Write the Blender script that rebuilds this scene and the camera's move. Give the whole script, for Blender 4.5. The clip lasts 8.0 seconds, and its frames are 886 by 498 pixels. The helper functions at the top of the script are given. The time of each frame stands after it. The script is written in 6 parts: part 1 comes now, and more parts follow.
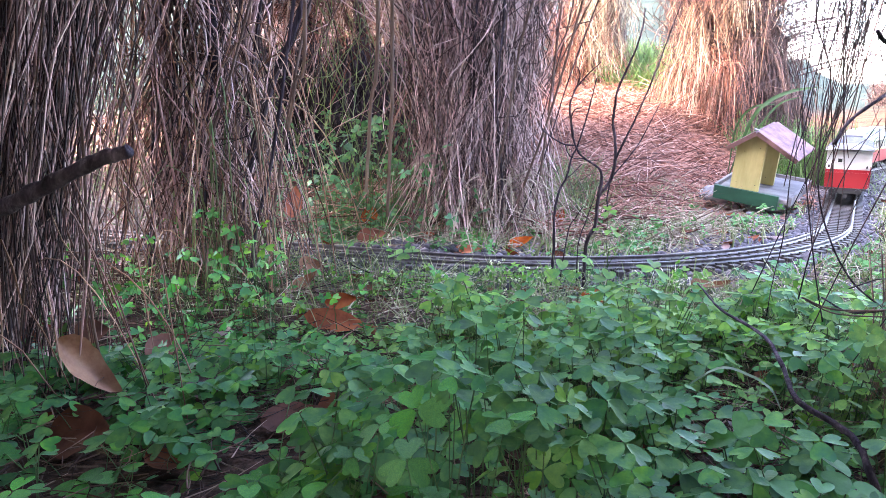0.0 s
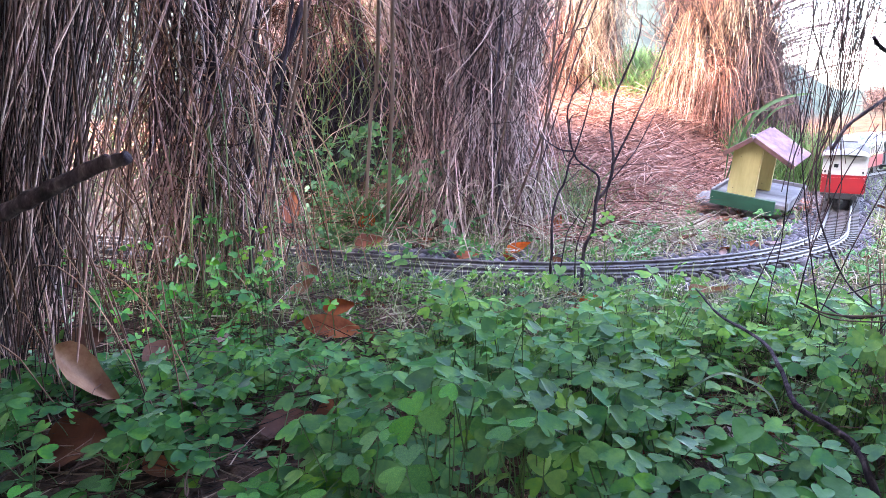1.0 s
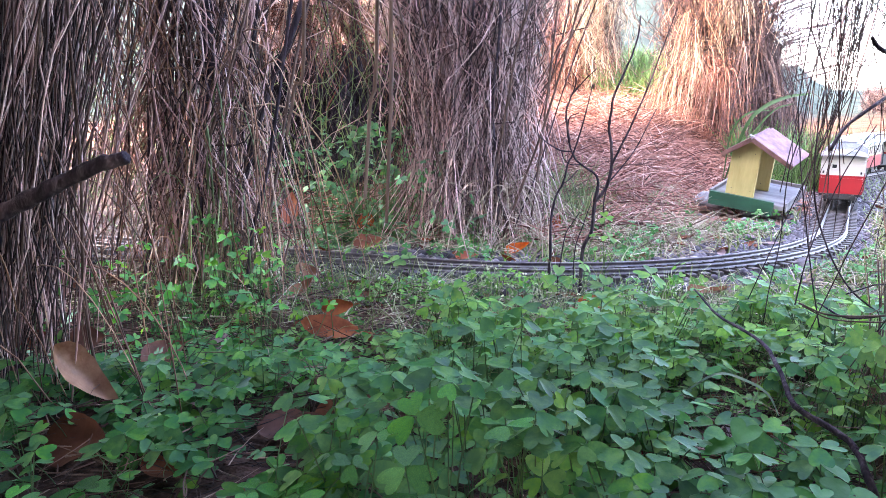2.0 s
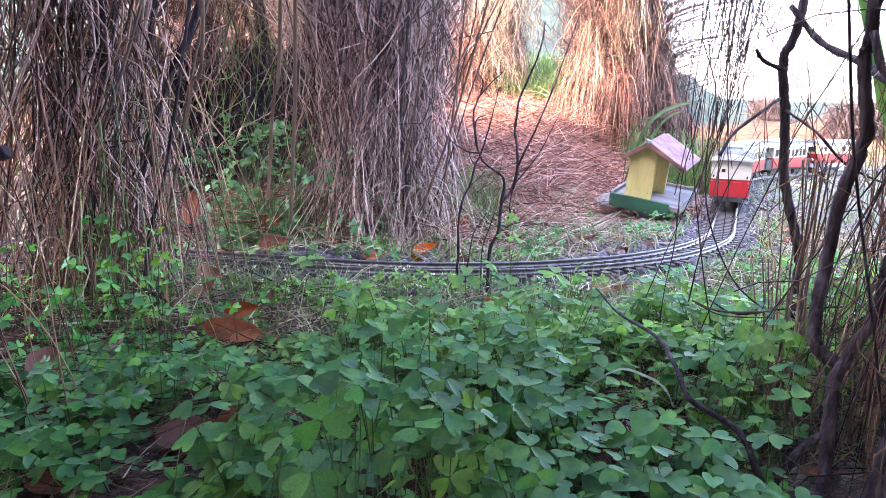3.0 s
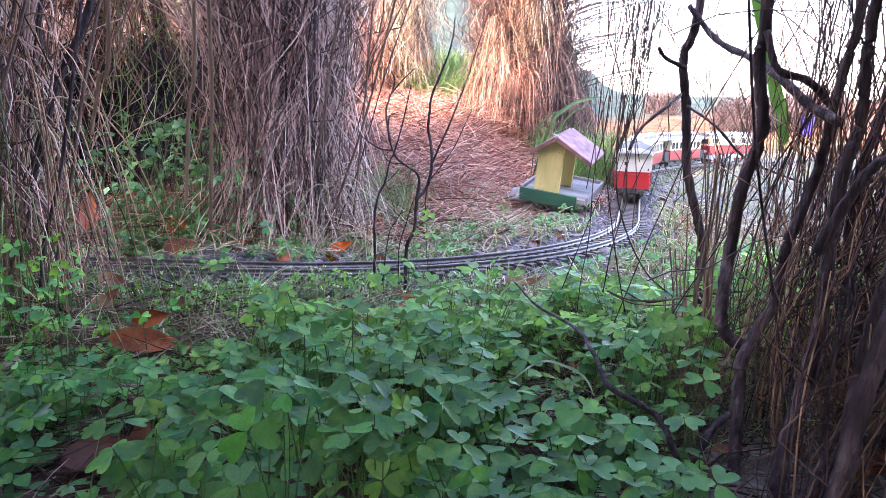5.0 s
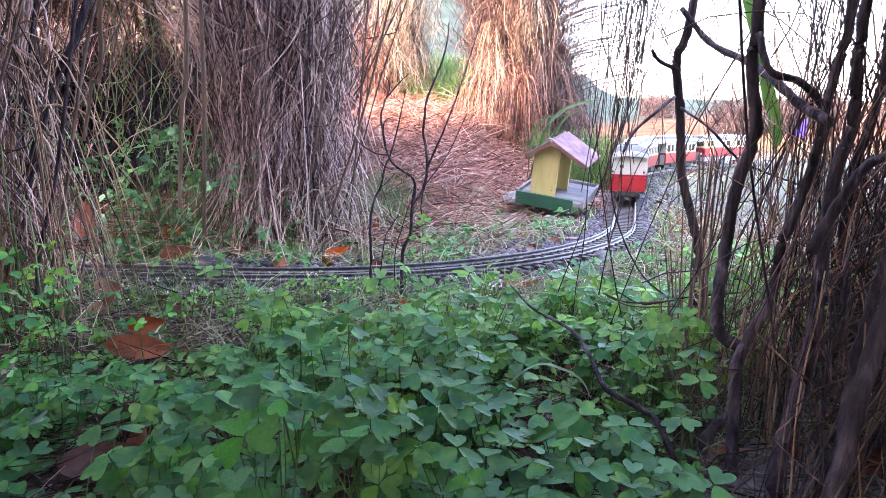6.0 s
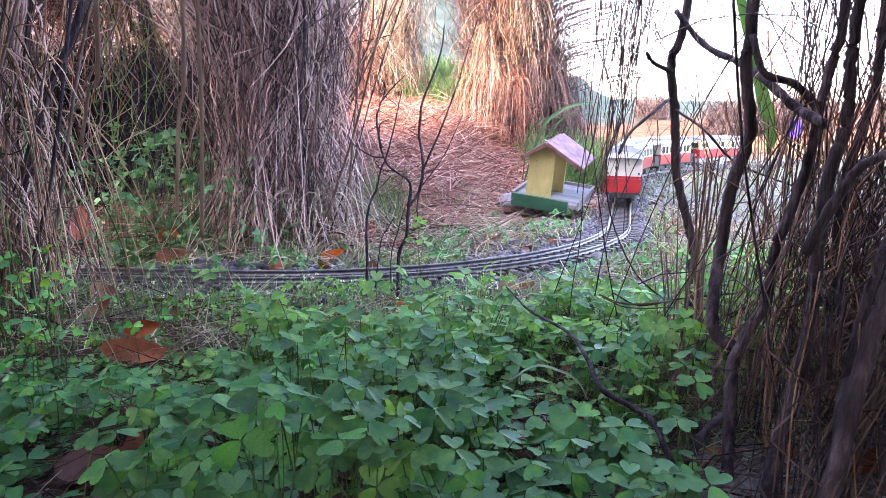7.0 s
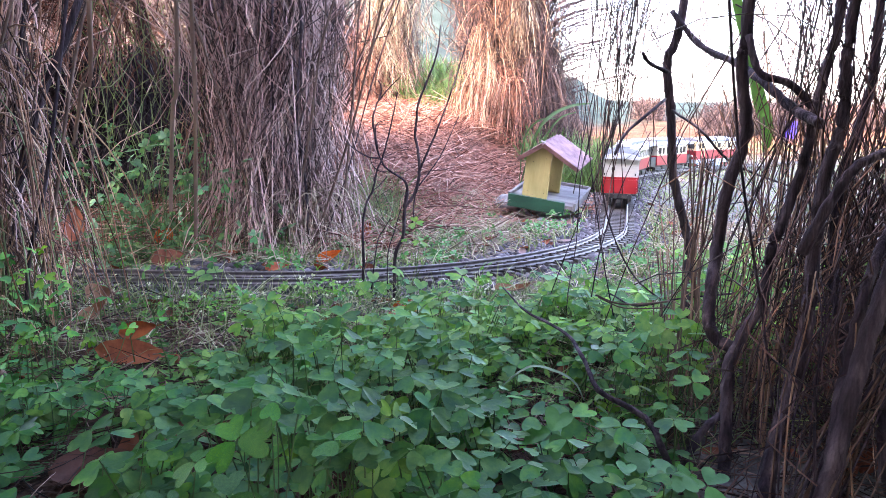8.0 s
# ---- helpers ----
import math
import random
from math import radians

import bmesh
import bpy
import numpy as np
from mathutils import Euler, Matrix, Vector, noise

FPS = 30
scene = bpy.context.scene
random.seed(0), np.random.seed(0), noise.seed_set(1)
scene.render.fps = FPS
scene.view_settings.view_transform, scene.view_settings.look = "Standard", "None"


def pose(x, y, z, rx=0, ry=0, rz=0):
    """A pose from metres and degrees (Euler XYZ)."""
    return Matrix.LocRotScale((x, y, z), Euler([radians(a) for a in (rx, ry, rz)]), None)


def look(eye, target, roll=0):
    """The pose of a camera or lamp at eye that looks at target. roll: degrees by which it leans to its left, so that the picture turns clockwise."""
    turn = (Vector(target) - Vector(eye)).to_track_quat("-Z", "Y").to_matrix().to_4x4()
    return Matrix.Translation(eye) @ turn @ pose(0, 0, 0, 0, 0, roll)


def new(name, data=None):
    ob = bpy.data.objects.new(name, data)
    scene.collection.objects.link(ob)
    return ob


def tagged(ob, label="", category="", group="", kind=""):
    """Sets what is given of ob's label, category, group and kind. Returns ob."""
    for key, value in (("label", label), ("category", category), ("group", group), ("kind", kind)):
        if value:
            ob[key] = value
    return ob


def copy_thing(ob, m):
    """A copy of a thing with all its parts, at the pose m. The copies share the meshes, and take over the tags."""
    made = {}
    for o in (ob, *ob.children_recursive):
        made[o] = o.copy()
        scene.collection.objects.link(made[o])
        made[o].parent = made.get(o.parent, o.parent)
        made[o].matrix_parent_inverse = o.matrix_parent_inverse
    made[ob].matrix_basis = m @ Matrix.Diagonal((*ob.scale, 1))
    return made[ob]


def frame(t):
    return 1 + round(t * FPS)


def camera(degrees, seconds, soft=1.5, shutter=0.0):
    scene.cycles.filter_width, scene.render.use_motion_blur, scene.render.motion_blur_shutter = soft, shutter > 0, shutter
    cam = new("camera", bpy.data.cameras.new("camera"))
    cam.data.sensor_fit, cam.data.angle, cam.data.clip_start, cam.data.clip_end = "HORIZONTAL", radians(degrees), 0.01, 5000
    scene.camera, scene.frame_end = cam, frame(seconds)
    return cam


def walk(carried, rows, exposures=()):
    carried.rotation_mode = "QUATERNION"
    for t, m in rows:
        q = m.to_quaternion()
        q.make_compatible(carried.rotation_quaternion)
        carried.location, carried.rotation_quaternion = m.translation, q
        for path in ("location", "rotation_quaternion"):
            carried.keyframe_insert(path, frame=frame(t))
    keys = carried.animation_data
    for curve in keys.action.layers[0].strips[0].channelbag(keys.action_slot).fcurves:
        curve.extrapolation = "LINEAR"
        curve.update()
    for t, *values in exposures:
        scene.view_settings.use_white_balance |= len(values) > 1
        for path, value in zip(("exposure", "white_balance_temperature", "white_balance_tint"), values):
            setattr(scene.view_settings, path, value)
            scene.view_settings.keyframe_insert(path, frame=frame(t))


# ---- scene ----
cam = camera(63.53, 8.0, soft=0.55)
PATH = [
    (0, (0.0186, -0.0012, 0.2791), (-1.0699, 3.7584, -0.5461), 0.49),
    (0.5, (0.0195, -0.0006, 0.2784), (-1.0711, 3.7617, -0.5313), 0.33),
    (1, (0.0167, -0.0011, 0.2793), (-1.0559, 3.7695, -0.5154), 0.47),
    (2.3, (0.0167, -0.0010, 0.2792), (-1.0442, 3.7737, -0.5123), 0.52),
    (2.5, (0.0161, -0.0003, 0.2786), (-0.9778, 3.7962, -0.4949), 0.81),
    (3, (0.0171, 0.0017, 0.2788), (-0.5535, 3.8832, -0.5014), 1.82),
    (3.5, (0.0159, 0.0055, 0.2794), (-0.1923, 3.9210, -0.5115), 2.46),
    (4, (0.0081, 0.0071, 0.2803), (-0.1040, 3.9245, -0.5207), 2.34),
    (4.5, (0.0076, 0.0061, 0.2801), (-0.0810, 3.9252, -0.5154), 1.87),
    (6, (0.0098, 0.0044, 0.2791), (-0.0503, 3.9308, -0.4821), 1.00),
    (6.5, (0.0097, 0.0043, 0.2785), (-0.0413, 3.9335, -0.4686), 0.88),
    (7, (0.0091, 0.0033, 0.2796), (-0.0265, 3.9321, -0.4705), 0.84),
    (7.5, (0.0093, 0.0041, 0.2790), (-0.0200, 3.9334, -0.4690), 0.80),
    (8, (0.0098, 0.0045, 0.2786), (-0.0088, 3.9349, -0.4640), 0.82),
]
walk(cam, [(t, look(eye, target, roll)) for t, eye, target, roll in PATH], [(0, 4.6, 6650, 21), (2.3, 4.6, 6650, 21), (3.6, 4.38, 6650, 22), (8, 4.34, 6650, 22)])

# ---- world, sun ----
SUN_DIR = Vector((0.62, 0.52, -0.62)).normalized()
world = bpy.data.worlds.new("world")
scene.world = world
world.use_nodes = True
wn = world.node_tree
sky = wn.nodes.new("ShaderNodeTexSky")
sky.sky_type, sky.sun_disc = "NISHITA", False
sky.sun_elevation = math.asin(-SUN_DIR.z)
sky.sun_rotation = math.atan2(-SUN_DIR.x, -SUN_DIR.y)
sky.air_density, sky.dust_density, sky.ozone_density = 1.0, 2.5, 1.0
wn.links.new(sky.outputs[0], wn.nodes["Background"].inputs[0])
wn.nodes["Background"].inputs[1].default_value = 0.15
sun = new("sun", bpy.data.lights.new("sun", "SUN"))
sun.data.energy, sun.data.angle, sun.data.color = 1.8, radians(0.6), (1.0, 0.86, 0.68)
sun.matrix_world = look((-6, -6, 8), Vector((-6, -6, 8)) + SUN_DIR)

rng = np.random.default_rng(7)


# ---- materials ----
def surface(name, cols, scale=40.0, rough=0.75, bump=0.3, bscale=250.0, metal=0.0, island=0.0, objrand=0.0, trans=0.0, stretch=(1, 1, 1), detail=5.0, bdist=0.002, spec=0.5, blotch=0.0):
    """A procedural surface: a ramp of colours over noise, finer relief, and a change of tone from piece to piece."""
    m = bpy.data.materials.new(name)
    m.use_nodes = True
    nt = m.node_tree
    N, L = nt.nodes, nt.links
    bsdf = N["Principled BSDF"]
    tc = N.new("ShaderNodeTexCoord")
    mp = N.new("ShaderNodeMapping")
    mp.inputs["Scale"].default_value = stretch
    L.new(tc.outputs["Object"], mp.inputs[0])
    no = N.new("ShaderNodeTexNoise")
    no.inputs["Scale"].default_value, no.inputs["Detail"].default_value, no.inputs["Roughness"].default_value = scale, detail, 0.65
    L.new(mp.outputs[0], no.inputs["Vector"])
    ramp = N.new("ShaderNodeValToRGB")
    els = ramp.color_ramp.elements
    els[0].position, els[1].position = 0.32, 0.68
    els[0].color, els[1].color = (*cols[0], 1), (*cols[-1], 1)
    for i, c in enumerate(cols[1:-1]):
        els.new(0.32 + 0.36 * (i + 1) / (len(cols) - 1)).color = (*c, 1)
    L.new(no.outputs[0], ramp.inputs[0])
    out = ramp.outputs[0]
    if blotch:
        n2 = N.new("ShaderNodeTexNoise")
        n2.inputs["Scale"].default_value, n2.inputs["Detail"].default_value = scale * 0.13, 3
        L.new(mp.outputs[0], n2.inputs["Vector"])
        mr = N.new("ShaderNodeMapRange")
        mr.inputs[3].default_value, mr.inputs[4].default_value = 1 - blotch, 1 + blotch
        L.new(n2.outputs[0], mr.inputs[0])
        hv = N.new("ShaderNodeHueSaturation")
        L.new(mr.outputs[0], hv.inputs["Value"])
        L.new(out, hv.inputs["Color"])
        out = hv.outputs[0]
    for amount, node, socket in ((island, "ShaderNodeNewGeometry", "Random Per Island"), (objrand, "ShaderNodeObjectInfo", "Random")):
        if amount:
            g = N.new(node)
            hv = N.new("ShaderNodeHueSaturation")
            mr = N.new("ShaderNodeMapRange")
            mr.inputs[3].default_value, mr.inputs[4].default_value = 1 - amount, 1 + amount
            L.new(g.outputs[socket], mr.inputs[0])
            L.new(mr.outputs[0], hv.inputs["Value"])
            mh = N.new("ShaderNodeMath")
            mh.operation = "MULTIPLY"
            mh.inputs[1].default_value = 7.31
            fr = N.new("ShaderNodeMath")
            fr.operation = "FRACT"
            ms = N.new("ShaderNodeMapRange")
            ms.inputs[3].default_value, ms.inputs[4].default_value = 1 - 0.4 * amount, 1 + 0.4 * amount
            L.new(g.outputs[socket], mh.inputs[0])
            L.new(mh.outputs[0], fr.inputs[0])
            L.new(fr.outputs[0], ms.inputs[0])
            L.new(ms.outputs[0], hv.inputs["Saturation"])
            L.new(out, hv.inputs["Color"])
            out = hv.outputs[0]
    L.new(out, bsdf.inputs["Base Color"])
    bsdf.inputs["Roughness"].default_value = rough
    bsdf.inputs["Metallic"].default_value = metal
    bsdf.inputs["Specular IOR Level"].default_value = spec
    if bump:
        nb = N.new("ShaderNodeTexNoise")
        nb.inputs["Scale"].default_value, nb.inputs["Detail"].default_value = bscale, 4
        L.new(mp.outputs[0], nb.inputs["Vector"])
        bp = N.new("ShaderNodeBump")
        bp.inputs["Strength"].default_value, bp.inputs["Distance"].default_value = bump, bdist
        L.new(nb.outputs[0], bp.inputs["Height"])
        L.new(bp.outputs[0], bsdf.inputs["Normal"])
    if trans:
        tr = N.new("ShaderNodeBsdfTranslucent")
        mx = N.new("ShaderNodeMixShader")
        mx.inputs[0].default_value = trans
        L.new(out, tr.inputs[0])
        L.new(bsdf.outputs[0], mx.inputs[1])
        L.new(tr.outputs[0], mx.inputs[2])
        L.new(mx.outputs[0], N["Material Output"].inputs[0])
    return m


def twigs(name, stops, rough=0.55):
    """Dry twigs whose tone changes from twig to twig: (share, colour) rows, with streaks along them."""
    m = surface(name, [(0.55, 0.55, 0.55), (1.0, 1.0, 1.0)], 30, rough, 0, spec=0.22)
    N, L = m.node_tree.nodes, m.node_tree.links
    bsdf = N["Principled BSDF"]
    streak = bsdf.inputs["Base Color"].links[0].from_socket
    g = N.new("ShaderNodeNewGeometry")
    ra = N.new("ShaderNodeValToRGB")
    els = ra.color_ramp.elements
    els[0].position, els[0].color = stops[0][0], (*stops[0][1], 1)
    els[1].position, els[1].color = stops[-1][0], (*stops[-1][1], 1)
    for p, c in stops[1:-1]:
        els.new(p).color = (*c, 1)
    L.new(g.outputs["Random Per Island"], ra.inputs[0])
    mx = N.new("ShaderNodeMixRGB")
    mx.blend_type = "MULTIPLY"
    mx.inputs[0].default_value = 1.0
    L.new(ra.outputs[0], mx.inputs[1])
    L.new(streak, mx.inputs[2])
    L.new(mx.outputs[0], bsdf.inputs["Base Color"])
    return m


def zoned_ground():
    """Soil with needles on the bank, greyer gravelly earth on the open side, and grass far off."""
    # near-black base tones carry the shade between the clover leaves
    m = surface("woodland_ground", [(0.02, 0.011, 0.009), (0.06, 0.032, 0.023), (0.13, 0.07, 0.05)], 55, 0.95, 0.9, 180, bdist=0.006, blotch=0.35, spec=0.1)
    N, L = m.node_tree.nodes, m.node_tree.links
    bsdf = N["Principled BSDF"]
    base = bsdf.inputs["Base Color"].links[0].from_socket
    tc = N.new("ShaderNodeTexCoord")
    sep = N.new("ShaderNodeSeparateXYZ")
    L.new(tc.outputs["Object"], sep.inputs[0])
    wob = N.new("ShaderNodeTexNoise")
    wob.inputs["Scale"].default_value, wob.inputs["Detail"].default_value = 9, 5
    L.new(tc.outputs["Object"], wob.inputs["Vector"])

    def calc(op, a, b):
        q = N.new("ShaderNodeMath")
        q.operation = op
        for i, v in enumerate((a, b)):
            if isinstance(v, (int, float)):
                q.inputs[i].default_value = v
            else:
                L.new(v, q.inputs[i])
        return q.outputs[0]

    def zone(value, lo, hi, colours, scale, below):
        mr = N.new("ShaderNodeMapRange")
        mr.interpolation_type = "SMOOTHSTEP"
        mr.inputs[1].default_value, mr.inputs[2].default_value = lo, hi
        L.new(value, mr.inputs[0])
        no = N.new("ShaderNodeTexNoise")
        no.inputs["Scale"].default_value, no.inputs["Detail"].default_value = scale, 6
        L.new(tc.outputs["Object"], no.inputs["Vector"])
        ra = N.new("ShaderNodeValToRGB")
        ra.color_ramp.elements[0].position, ra.color_ramp.elements[1].position = 0.35, 0.65
        ra.color_ramp.elements[0].color, ra.color_ramp.elements[1].color = (*colours[0], 1), (*colours[1], 1)
        L.new(no.outputs[0], ra.inputs[0])
        mx = N.new("ShaderNodeMixRGB")
        L.new(mr.outputs[0], mx.inputs[0])
        L.new(below, mx.inputs[1])
        L.new(ra.outputs[0], mx.inputs[2])
        return mx.outputs[0]

    side = calc("SUBTRACT", sep.outputs[0], calc("MULTIPLY", sep.outputs[1], 0.2))
    side = calc("ADD", side, calc("MULTIPLY", wob.outputs[0], 0.3))
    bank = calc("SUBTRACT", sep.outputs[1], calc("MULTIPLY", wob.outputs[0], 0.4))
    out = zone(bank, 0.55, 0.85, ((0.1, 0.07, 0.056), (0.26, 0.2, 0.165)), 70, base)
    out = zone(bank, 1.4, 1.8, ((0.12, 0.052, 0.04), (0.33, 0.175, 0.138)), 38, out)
    out = zone(side, 0.12, 0.36, ((0.075, 0.07, 0.067), (0.18, 0.168, 0.162)), 60, out)
    far = calc("ADD", sep.outputs[1], calc("MULTIPLY", wob.outputs[0], 1.0))
    out = zone(far, 4.6, 5.4, ((0.06, 0.026, 0.014), (0.13, 0.062, 0.036)), 6, out)
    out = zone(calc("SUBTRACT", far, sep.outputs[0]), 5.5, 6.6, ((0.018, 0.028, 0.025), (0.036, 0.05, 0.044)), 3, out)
    L.new(out, bsdf.inputs["Base Color"])
    return m


